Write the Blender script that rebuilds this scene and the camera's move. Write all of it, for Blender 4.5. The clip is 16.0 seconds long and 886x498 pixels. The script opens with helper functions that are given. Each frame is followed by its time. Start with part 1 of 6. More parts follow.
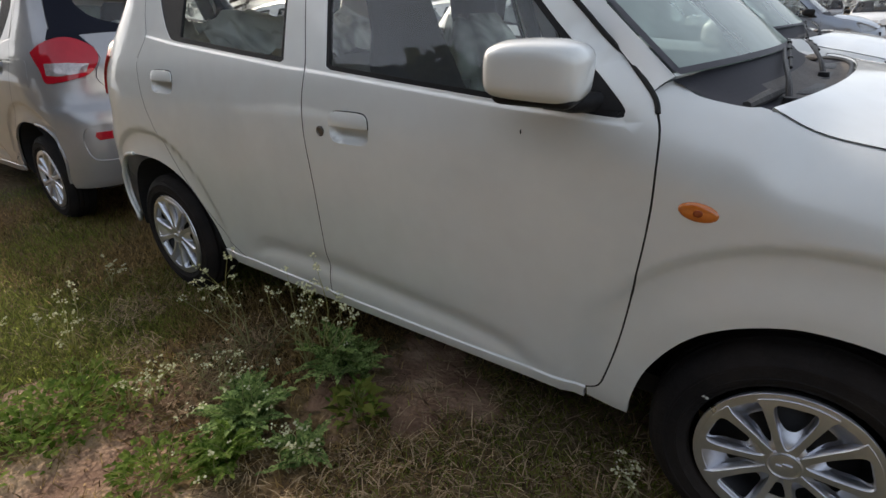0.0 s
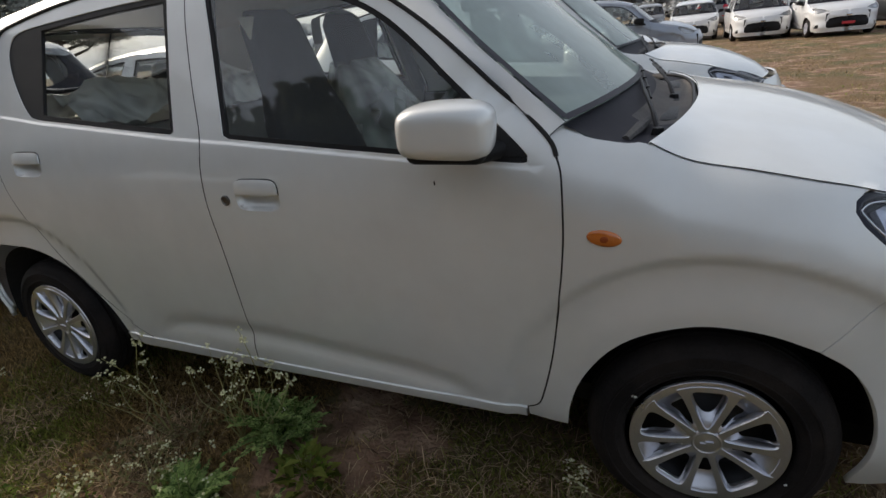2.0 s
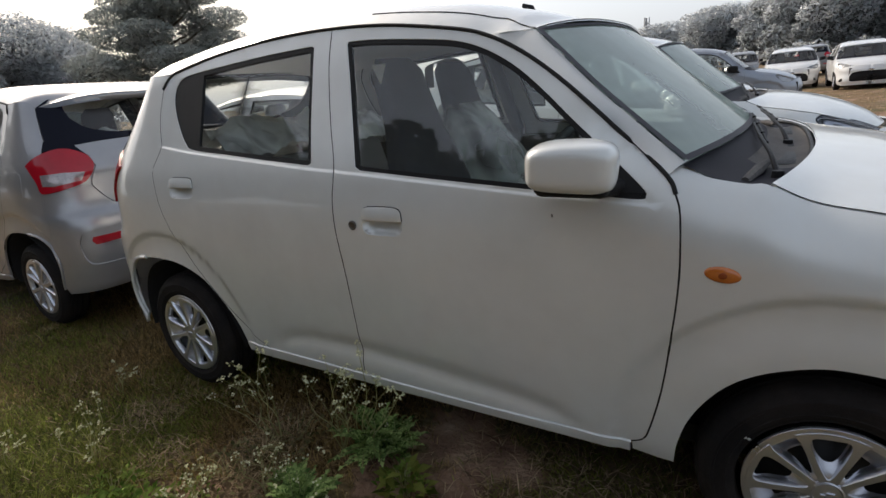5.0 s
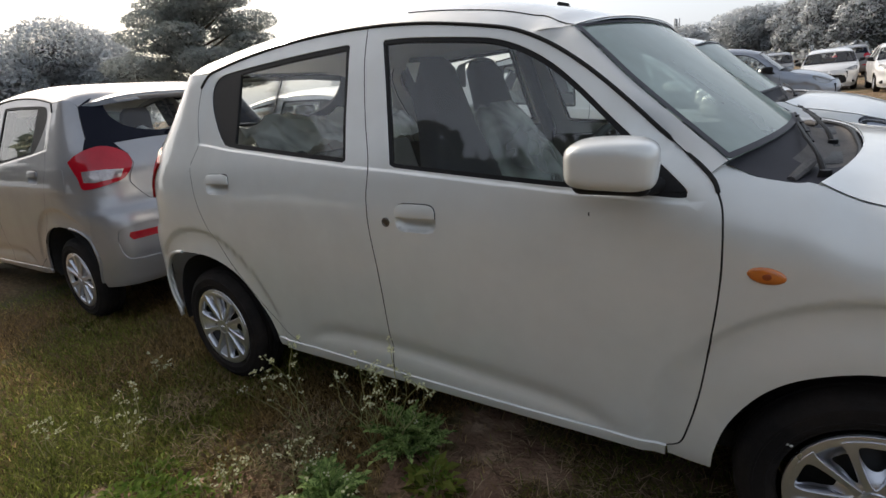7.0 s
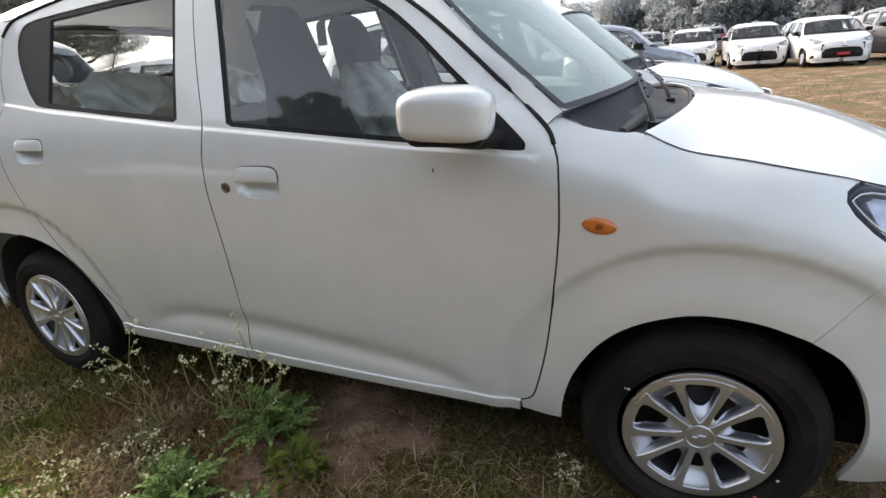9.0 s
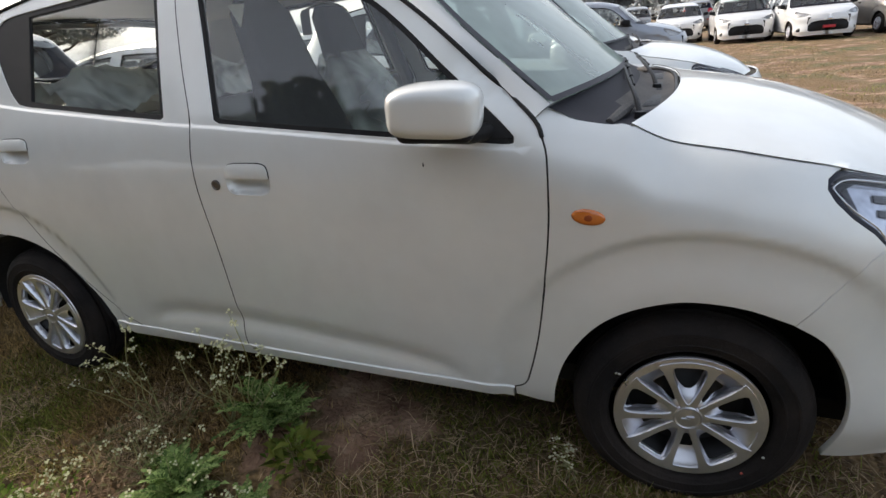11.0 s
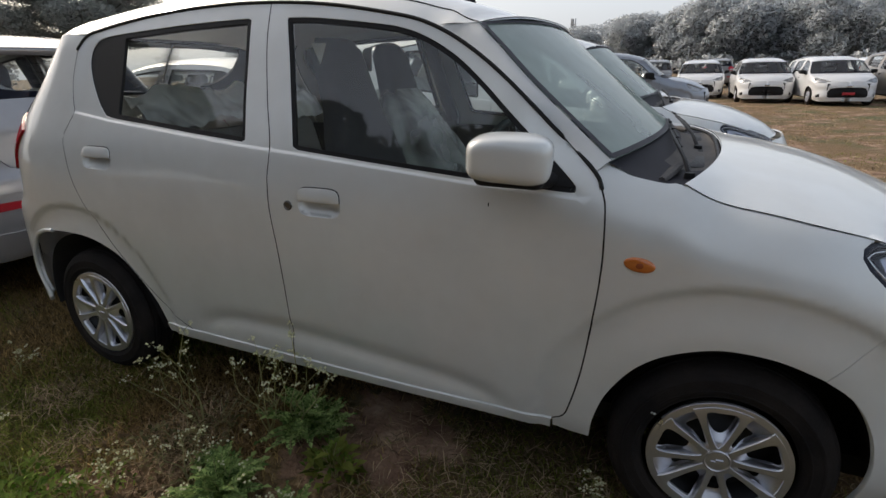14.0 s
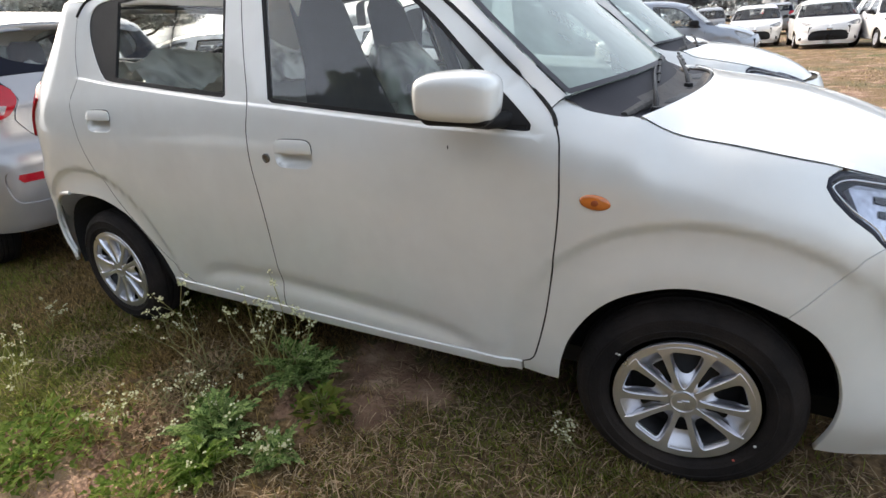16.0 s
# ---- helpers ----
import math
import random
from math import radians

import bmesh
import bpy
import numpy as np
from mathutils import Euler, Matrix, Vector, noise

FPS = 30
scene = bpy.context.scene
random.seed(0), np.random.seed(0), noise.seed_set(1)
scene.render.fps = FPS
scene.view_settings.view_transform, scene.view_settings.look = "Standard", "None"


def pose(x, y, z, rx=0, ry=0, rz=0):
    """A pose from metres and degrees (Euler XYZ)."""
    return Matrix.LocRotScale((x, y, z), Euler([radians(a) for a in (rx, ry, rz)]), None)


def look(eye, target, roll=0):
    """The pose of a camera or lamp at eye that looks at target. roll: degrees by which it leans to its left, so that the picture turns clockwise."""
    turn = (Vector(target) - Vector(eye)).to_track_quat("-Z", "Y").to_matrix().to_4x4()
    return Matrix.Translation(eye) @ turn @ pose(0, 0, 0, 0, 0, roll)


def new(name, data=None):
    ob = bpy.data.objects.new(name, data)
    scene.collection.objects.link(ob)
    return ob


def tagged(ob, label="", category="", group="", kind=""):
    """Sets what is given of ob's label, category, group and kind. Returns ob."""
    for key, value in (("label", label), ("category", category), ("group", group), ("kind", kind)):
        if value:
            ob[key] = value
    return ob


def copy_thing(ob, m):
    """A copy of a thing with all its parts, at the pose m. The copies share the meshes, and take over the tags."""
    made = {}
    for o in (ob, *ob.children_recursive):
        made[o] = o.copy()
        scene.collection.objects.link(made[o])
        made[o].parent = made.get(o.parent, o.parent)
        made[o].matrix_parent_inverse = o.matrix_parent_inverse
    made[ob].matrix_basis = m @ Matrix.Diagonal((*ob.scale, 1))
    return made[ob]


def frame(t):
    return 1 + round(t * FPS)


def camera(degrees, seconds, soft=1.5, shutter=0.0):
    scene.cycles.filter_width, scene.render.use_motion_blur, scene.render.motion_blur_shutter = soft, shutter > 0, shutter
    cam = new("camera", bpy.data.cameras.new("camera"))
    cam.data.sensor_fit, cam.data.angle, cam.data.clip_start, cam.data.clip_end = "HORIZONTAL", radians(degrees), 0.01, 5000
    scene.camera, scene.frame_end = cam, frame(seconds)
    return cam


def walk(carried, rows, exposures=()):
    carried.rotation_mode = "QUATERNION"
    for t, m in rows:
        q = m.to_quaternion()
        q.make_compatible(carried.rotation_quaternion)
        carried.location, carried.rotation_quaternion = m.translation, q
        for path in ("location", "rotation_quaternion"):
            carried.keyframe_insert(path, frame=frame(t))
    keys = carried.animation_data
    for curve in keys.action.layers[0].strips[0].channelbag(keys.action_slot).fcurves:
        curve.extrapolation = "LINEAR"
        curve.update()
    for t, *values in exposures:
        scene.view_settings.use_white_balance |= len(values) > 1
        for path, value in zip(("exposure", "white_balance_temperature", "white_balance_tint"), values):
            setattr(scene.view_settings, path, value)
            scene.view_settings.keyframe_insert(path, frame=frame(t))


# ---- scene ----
cam = camera(80.0, 16.0)
EXPOSURES = [(0.0, 0.8), (0.5, 1.33), (1.5, 1.1), (2.0, 0.4), (2.5, 0.45), (3.5, 0.32), (5.2, 0.5), (7.5, 0.67), (8.5, 1.2), (9.2, 1.35), (11.3, 0.99), (12.5, 0.84), (13.0, 0.67), (13.5, 0.67), (14.0, 0.35), (14.5, 0.47), (15.2, 1.2), (16.0, 1.48)]
PATH = [
    (0, (-0.056, -1.043, 1.163), (-1.168, 0.416, 0.366), -2.0),
    (0.5, (-0.069, -0.99, 1.124), (-1.187, 0.465, 0.329), -0.4),
    (1, (-0.11, -1.104, 1.142), (-1.082, 0.461, 0.363), 0.4),
    (1.5, (-0.102, -1.121, 1.2), (-0.949, 0.504, 0.398), -1.2),
    (2, (-0.107, -1.091, 1.252), (-0.897, 0.586, 0.5), -6.4),
    (2.5, (-0.128, -1.139, 1.263), (-0.933, 0.55, 0.557), -6.7),
    (3, (-0.127, -1.18, 1.262), (-0.98, 0.5, 0.589), -6.8),
    (3.5, (-0.122, -1.21, 1.266), (-1.067, 0.433, 0.63), -5.7),
    (4, (-0.1, -1.168, 1.257), (-1.053, 0.48, 0.645), -5.7),
    (4.5, (-0.12, -1.182, 1.27), (-1.066, 0.474, 0.667), -6.1),
    (5, (-0.164, -1.233, 1.262), (-1.202, 0.375, 0.682), -5.8),
    (5.2, (-0.169, -1.243, 1.254), (-1.245, 0.343, 0.684), -5.9),
    (7.3, (-0.189, -1.252, 1.253), (-1.301, 0.311, 0.687), -5.7),
    (7.5, (-0.179, -1.237, 1.246), (-1.268, 0.342, 0.68), -5.8),
    (8, (-0.148, -1.197, 1.231), (-1.099, 0.46, 0.64), -5.9),
    (8.5, (-0.101, -1.163, 1.184), (-0.984, 0.524, 0.572), -5.1),
    (9, (-0.097, -1.127, 1.183), (-0.882, 0.58, 0.498), -4.7),
    (11.5, (-0.094, -1.133, 1.221), (-0.834, 0.565, 0.468), -6.0),
    (12, (-0.097, -1.124, 1.222), (-0.815, 0.583, 0.468), -5.9),
    (12.5, (-0.117, -1.144, 1.225), (-0.832, 0.569, 0.481), -5.9),
    (13, (-0.139, -1.178, 1.24), (-0.887, 0.518, 0.49), -6.0),
    (13.5, (-0.148, -1.229, 1.251), (-0.907, 0.47, 0.519), -4.0),
    (14, (-0.179, -1.282, 1.268), (-0.96, 0.444, 0.625), -1.2),
    (14.5, (-0.19, -1.325, 1.264), (-1.263, 0.25, 0.656), -1.4),
    (15, (-0.159, -1.287, 1.226), (-1.245, 0.283, 0.629), -1.3),
    (15.5, (-0.075, -1.243, 1.201), (-1.06, 0.362, 0.529), -1.5),
    (16, (0.033, -1.213, 1.203), (-0.887, 0.397, 0.452), -4.2),
]
walk(cam, [(t, look(eye, target, roll)) for t, eye, target, roll in PATH], EXPOSURES)

# ---- light ----
world = bpy.data.worlds.new("hazy_sky")
scene.world = world
world.use_nodes = True
wn = world.node_tree.nodes
sky = wn.new("ShaderNodeTexSky")
sky.sky_type = "NISHITA"
sky.sun_disc = False
sky.sun_elevation = radians(35)
sky.sun_rotation = radians(-70)
sky.air_density, sky.dust_density, sky.ozone_density = 1.0, 6.0, 1.0
soft_sky = wn.new("ShaderNodeMixRGB")
soft_sky.inputs[0].default_value = 0.55
# haze: paler towards the horizon than overhead
aim, height, veil = wn.new("ShaderNodeTexCoord"), wn.new("ShaderNodeSeparateXYZ"), wn.new("ShaderNodeValToRGB")
world.node_tree.links.new(aim.outputs["Generated"], height.inputs[0])
world.node_tree.links.new(height.outputs["Z"], veil.inputs[0])
veil.color_ramp.elements[0].color, veil.color_ramp.elements[1].color = (6.05, 6.45, 7.1, 1), (2.45, 2.7, 3.06, 1)
veil.color_ramp.elements[0].position, veil.color_ramp.elements[1].position = 0.15, 1.0
world.node_tree.links.new(veil.outputs[0], soft_sky.inputs[2])
world.node_tree.links.new(sky.outputs[0], soft_sky.inputs[1])
world.node_tree.links.new(soft_sky.outputs[0], wn["Background"].inputs[0])
wn["Background"].inputs[1].default_value = 0.13
SUN_FROM = Vector((-0.85, 0.30, 0.62))
sun = new("sun", bpy.data.lights.new("sun", "SUN"))
sun.data.energy, sun.data.angle, sun.data.color = 1.7, radians(2.5), (1.0, 0.90, 0.80)
sun.matrix_world = look(SUN_FROM * 30, (0, 0, 0))

# ---- materials ----
def material(name, colour, rough=0.5, metal=0.0, coat=0.0, vary=0.0, scale=8.0, bump=0.0, bump_scale=60.0, emit=0.0, dust=None):
    """A Principled material with mottling at two scales, relief and, where given, dust of a colour."""
    m = bpy.data.materials.new(name)
    m.use_nodes = True
    n, l = m.node_tree.nodes, m.node_tree.links
    b = n["Principled BSDF"]
    b.inputs["Base Color"].default_value = (*colour, 1)
    b.inputs["Roughness"].default_value = rough
    b.inputs["Metallic"].default_value = metal
    b.inputs["Coat Weight"].default_value = coat
    b.inputs["Coat Roughness"].default_value = 0.06
    place = n.new("ShaderNodeTexCoord")
    if vary:
        big, fine = n.new("ShaderNodeTexNoise"), n.new("ShaderNodeTexNoise")
        big.inputs["Scale"].default_value, fine.inputs["Scale"].default_value = scale, scale * 9
        big.inputs["Detail"].default_value = fine.inputs["Detail"].default_value = 5
        add = n.new("ShaderNodeMath")
        add.operation = "ADD"
        ramp = n.new("ShaderNodeMapRange")
        ramp.inputs[1].default_value, ramp.inputs[2].default_value = 0.6, 1.4
        ramp.inputs[3].default_value, ramp.inputs[4].default_value = 1 - vary, 1 + vary
        tint = n.new("ShaderNodeVectorMath")
        tint.operation = "SCALE"
        tint.inputs[0].default_value = colour
        for t in (big, fine):
            l.new(place.outputs["Object"], t.inputs["Vector"])
        l.new(big.outputs[0], add.inputs[0])
        l.new(fine.outputs[0], add.inputs[1])
        l.new(add.outputs[0], ramp.inputs[0])
        l.new(ramp.outputs[0], tint.inputs["Scale"])
        source = tint.outputs[0]
        if dust:
            cover = n.new("ShaderNodeTexNoise")
            cover.inputs["Scale"].default_value, cover.inputs["Detail"].default_value = 3.5, 8
            l.new(place.outputs["Object"], cover.inputs["Vector"])
            amount = n.new("ShaderNodeMapRange")
            amount.inputs[1].default_value, amount.inputs[2].default_value = 0.4, 0.75
            amount.inputs[4].default_value = dust[3]
            l.new(cover.outputs[0], amount.inputs[0])
            mix = n.new("ShaderNodeMixRGB")
            mix.inputs[2].default_value = (*dust[:3], 1)
            l.new(amount.outputs[0], mix.inputs[0])
            l.new(source, mix.inputs[1])
            source = mix.outputs[0]
            dull = n.new("ShaderNodeMapRange")
            dull.inputs[1].default_value, dull.inputs[2].default_value = 0.35, 0.8
            dull.inputs[3].default_value, dull.inputs[4].default_value = rough, min(1, rough + 0.25)
            l.new(cover.outputs[0], dull.inputs[0])
            l.new(dull.outputs[0], b.inputs["Roughness"])
        l.new(source, b.inputs["Base Color"])
    if bump:
        grain, relief = n.new("ShaderNodeTexNoise"), n.new("ShaderNodeBump")
        grain.inputs["Scale"].default_value, grain.inputs["Detail"].default_value = bump_scale, 6
        relief.inputs["Strength"].default_value, relief.inputs["Distance"].default_value = bump, 0.01
        l.new(place.outputs["Object"], grain.inputs["Vector"])
        l.new(grain.outputs[0], relief.inputs["Height"])
        l.new(relief.outputs[0], b.inputs["Normal"])
    if emit:
        b.inputs["Emission Color"].default_value = (*colour, 1)
        b.inputs["Emission Strength"].default_value = emit
    return m


def glass_material(name, tint, gloss=1.0, haze=None, patchy=False):
    """A thin pane: tinted see-through with a mirror gloss by Fresnel, and a pale film (dust, cloudy plastic, sky sheen)
    where haze is given.
    """
    m = bpy.data.materials.new(name)
    m.use_nodes = True
    n, l = m.node_tree.nodes, m.node_tree.links
    n.remove(n["Principled BSDF"])
    clear, shine, mix, slant, steep, gain = (n.new("ShaderNode" + k) for k in ("BsdfTransparent", "BsdfGlossy", "MixShader", "LayerWeight", "Math", "MapRange"))
    clear.inputs[0].default_value = (*tint, 1)
    shine.inputs["Roughness"].default_value = 0.02
    slant.inputs["Blend"].default_value = 0.5
    steep.operation = "POWER"
    steep.inputs[1].default_value = 4.5
    gain.inputs[3].default_value = 0.045 * gloss
    l.new(slant.outputs["Facing"], steep.inputs[0])
    l.new(steep.outputs[0], gain.inputs[0])
    l.new(gain.outputs[0], mix.inputs[0])
    l.new(clear.outputs[0], mix.inputs[1])
    l.new(shine.outputs[0], mix.inputs[2])
    last = mix
    if haze:
        film, over, cover, place, amount = (n.new("ShaderNode" + k) for k in ("BsdfDiffuse", "MixShader", "TexNoise", "TexCoord", "MapRange"))
        film.inputs[0].default_value = (*haze[:3], 1)
        cover.inputs["Scale"].default_value, cover.inputs["Detail"].default_value = 4, 6
        l.new(place.outputs["Object"], cover.inputs["Vector"])
        amount.inputs[1].default_value, amount.inputs[2].default_value = 0.2, 0.8
        amount.inputs[3].default_value, amount.inputs[4].default_value = haze[3] * (0.3 if patchy else 0.7), haze[3] * (1.7 if patchy else 1.3)
        if patchy:
            cover.inputs["Scale"].default_value, cover.inputs["Distortion"].default_value = 5, 0.4
            cover.inputs["Detail"].default_value = 2
            amount.inputs[1].default_value, amount.inputs[2].default_value = 0.36, 0.70
        l.new(cover.outputs[0], amount.inputs[0])
        l.new(amount.outputs[0], over.inputs[0])
        l.new(mix.outputs[0], over.inputs[1])
        l.new(film.outputs[0], over.inputs[2])
        last = over
    l.new(last.outputs[0], n["Material Output"].inputs[0])
    return m


DUST = (0.42, 0.36, 0.28)
WHITE = material("pearl_white_paint", (0.745, 0.76, 0.74), 0.33, 0.22, 0.9, 0.03, 2.0, dust=(*DUST, 0.16))
SILVER = material("silver_paint", (0.36, 0.36, 0.37), 0.32, 0.5, 0.9, 0.04, 2.0, dust=(*DUST, 0.12))
GREY_PAINT = material("grey_paint", (0.16, 0.155, 0.15), 0.35, 0.4, 0.8, 0.04, 2.0, dust=(*DUST, 0.25))
BLUE_GREY = material("blue_grey_paint", (0.30, 0.33, 0.38), 0.32, 0.4, 0.8, 0.04, 2.0, dust=(*DUST, 0.2))
PLAIN_WHITE = material("solid_white_paint", (0.74, 0.74, 0.73), 0.30, 0.0, 0.8, 0.03, 2.0, dust=(*DUST, 0.1))
BLACK = material("black_trim_plastic", (0.018, 0.018, 0.019), 0.45, vary=0.2, scale=10, bump=0.15, bump_scale=300)
SEAL_AND_GAP = material("black_seal_and_gap", (0.006, 0.006, 0.006), 0.8, vary=0.2)
DARK = material("dark_underbody", (0.018, 0.017, 0.017), 0.9, vary=0.3, scale=6)
COWL = material("dusty_cowl_plastic", (0.075, 0.070, 0.068), 0.75, vary=0.3, scale=9, dust=(0.30, 0.27, 0.23, 0.45), bump=0.3, bump_scale=120)
RUBBER = material("tyre_rubber", (0.0115, 0.0108, 0.0115), 0.62, vary=0.3, scale=14, dust=(0.075, 0.058, 0.046, 0.4), bump=0.3, bump_scale=150)
COVER = material("silver_wheel_cover", (0.66, 0.67, 0.72), 0.27, 0.92, 0.2, 0.06, 10, dust=(*DUST, 0.12))
STEEL = material("dark_steel_rim", (0.03, 0.03, 0.032), 0.5, 0.3, vary=0.2)
GLASS = glass_material("side_glass", (0.92, 0.95, 0.93), 1.9, (0.45, 0.43, 0.40, 0.035))
# the windscreen's green film is dust plus the sky's reflection put into its colour
SCREEN = glass_material("windscreen_glass", (0.72, 0.85, 0.79), 1.2, (0.52, 0.63, 0.57, 0.36))
REAR_GLASS = glass_material("rear_glass", (0.90, 0.92, 0.92), 1.15, (0.45, 0.43, 0.42, 0.06))
BAND = material("black_glass_band", (0.008, 0.009, 0.016), 0.10, 0, 0.0, 0.1)
RED_LENS = material("red_lamp_lens", (0.42, 0.010, 0.022), 0.06, 0, 0.2, 0.1, 20)
CLEAR_LENS = material("clear_lamp_lens", (0.42, 0.38, 0.38), 0.10, 0.3, 1.0, 0.45, 22)
LAMP_INNER = material("lamp_reflector", (0.46, 0.49, 0.57), 0.16, 0.65, 0.0, 0.4, 9, bump=0.5, bump_scale=9)

PALE_LAMP = material("pale_lamp_bowl", (0.42, 0.42, 0.41), 0.2, 0.5, 0.0, 0.3, 14)
LAMP_DARK = material("lamp_surround", (0.012, 0.014, 0.024), 0.3, 0.0, 0.2, 0.2)
AMBER = material("amber_lens", (0.62, 0.17, 0.025), 0.18, 0, 1.0, 0.12, 40)
AMBER_DARK = material("amber_bulb", (0.30, 0.055, 0.012), 0.25, 0, 0.6, 0.2, 60)
SEAT = material("grey_seat_fabric", (0.045, 0.045, 0.052), 0.9, vary=0.15, scale=6)
REAR_SEAT = material("mid_grey_seat_fabric", (0.30, 0.30, 0.305), 0.9, vary=0.15, scale=6)
DASH = material("charcoal_dashboard", (0.03, 0.036, 0.040), 0.6, vary=0.2, scale=20)
LINING = material("pale_headlining", (0.70, 0.68, 0.64), 0.9, vary=0.06, scale=20)
CLEAR_GLASS = glass_material("clear_lens_glass", (0.93, 0.94, 0.96), 1.15)
HEAP_FILM = glass_material("creased_plastic_film", (0.9, 0.92, 0.9), 1.5, (0.96, 0.98, 0.95, 1.0), True)
PLASTIC = glass_material("clear_plastic_film", (0.9, 0.92, 0.9), 1.5, (0.90, 0.95, 0.89, 0.42), True)
FRIT = material("black_glass_border", (0.016, 0.015, 0.024), 0.5, vary=0.1)
COWL_DARK = material("dark_cowl_end", (0.020, 0.019, 0.026), 0.6, vary=0.15)
KEY_METAL = material("dark_key_metal", (0.14, 0.13, 0.12), 0.35, 0.9, vary=0.2)
WRAP_AND_GAP = material("white_wrap_and_gap", (0.80, 0.82, 0.76), 0.4, vary=0.1, scale=8)
for soft in (FRIT, COWL_DARK, BLACK, BAND, RUBBER, LAMP_DARK):
    soft.node_tree.nodes["Principled BSDF"].inputs["Specular IOR Level"].default_value = 0.12
for paint in (WHITE, SILVER, PLAIN_WHITE, GREY_PAINT, BLUE_GREY):
    paint.node_tree.nodes["Principled BSDF"].inputs["Coat IOR"].default_value = 1.52
    paint.node_tree.nodes["Principled BSDF"].inputs["Coat Roughness"].default_value = 0.04
CHROME = material("chrome", (0.7, 0.7, 0.7), 0.12, 1.0, vary=0.05)
PLATE_RED = material("red_plate", (0.45, 0.03, 0.04), 0.5, vary=0.1)
PAINT_DOT = material("white_paint_dot", (0.55, 0.55, 0.52), 0.7, vary=0.2)
RED_DOT = material("red_paint_dot", (0.55, 0.10, 0.07), 0.7, vary=0.2)

# ---- building helpers ----
def lerp_keys(keys, v):
    """Smooth interpolation through (value, result) keys in rising order."""
    if v <= keys[0][0]:
        return keys[0][1]
    for (a, p), (b, q) in zip(keys, keys[1:]):
        if v <= b:
            return p + (q - p) * (v - a) / (b - a)
    return keys[-1][1]


class Curve1:
    """A monotone cubic through keys, for smooth panels."""

    def __init__(self, keys):
        self.k = keys
        x, y = [k[0] for k in keys], [k[1] for k in keys]
        d = [(y[i + 1] - y[i]) / (x[i + 1] - x[i]) for i in range(len(x) - 1)]
        self.m = [d[0]] + [0.0 if d[i - 1] * d[i] <= 0 else 2 * d[i - 1] * d[i] / (d[i - 1] + d[i]) for i in range(1, len(d))] + [d[-1]]

    def __call__(self, v):
        k = self.k
        if v <= k[0][0]:
            return k[0][1]
        if v >= k[-1][0]:
            return k[-1][1]
        i = 0
        while v > k[i + 1][0]:
            i += 1
        h = k[i + 1][0] - k[i][0]
        t = (v - k[i][0]) / h
        return ((1 + 2 * t) * (1 - t) ** 2 * k[i][1] + t * (1 - t) ** 2 * h * self.m[i]
                + t * t * (3 - 2 * t) * k[i + 1][1] + t * t * (t - 1) * h * self.m[i + 1])


def step(a, b, v):
    """A soft step from 0 at a to 1 at b; b may lie below a."""
    t = max(0.0, min(1.0, (v - a) / (b - a)))
    return t * t * (3 - 2 * t)


def spline(points, closed=False, n=6):
    """Catmull-Rom through 2D or 3D points."""
    pts = [Vector(p) for p in points]
    count = len(pts)
    out = []
    for i in range(count if closed else count - 1):
        if closed:
            a, b, c, d = (pts[(i + j) % count] for j in (-1, 0, 1, 2))
        else:
            a, b, c, d = pts[max(i - 1, 0)], pts[i], pts[i + 1], pts[min(i + 2, count - 1)]
        for j in range(n):
            t = j / n
            out.append(0.5 * (2 * b + (c - a) * t + (2 * a - 5 * b + 4 * c - d) * t * t + (3 * b - a - 3 * c + d) * t ** 3))
    if not closed:
        out.append(pts[-1])
    return out


def resample(points, size, closed=True):
    """Points along a polyline so that no piece is longer than size; corners stay."""
    out = []
    count = len(points)
    for i in range(count if closed else count - 1):
        a, b = Vector(points[i]), Vector(points[(i + 1) % count])
        n = max(1, math.ceil((b - a).length / size))
        out += [a.lerp(b, j / n) for j in range(n)]
    if not closed:
        out.append(Vector(points[-1]))
    clean = [out[0]]
    for p in out[1:]:
        if (p - clean[-1]).length > 0.0015:
            clean.append(p)
    if closed and (clean[0] - clean[-1]).length < 0.0015:
        clean.pop()
    return clean


def inside(p, poly):
    x, y = p
    hit = False
    for (ax, ay), (bx, by) in zip(poly, poly[1:] + poly[:1]):
        if (ay > y) != (by > y) and x < (bx - ax) * (y - ay) / (by - ay) + ax:
            hit = not hit
    return hit


def area2(poly):
    return sum(a[0] * b[1] - b[0] * a[1] for a, b in zip(poly, poly[1:] + poly[:1]))


def shrink(poly, d):
    """A 2D ring moved inwards by d."""
    s = 1 if area2(poly) > 0 else -1
    out = []
    for i, p in enumerate(poly):
        t = (poly[(i + 1) % len(poly)] - poly[i - 1])
        if t.length < 1e-9:
            out.append(p)
            continue
        t.normalize()
        out.append(p + s * d * Vector((-t[1], t[0])))
    return out


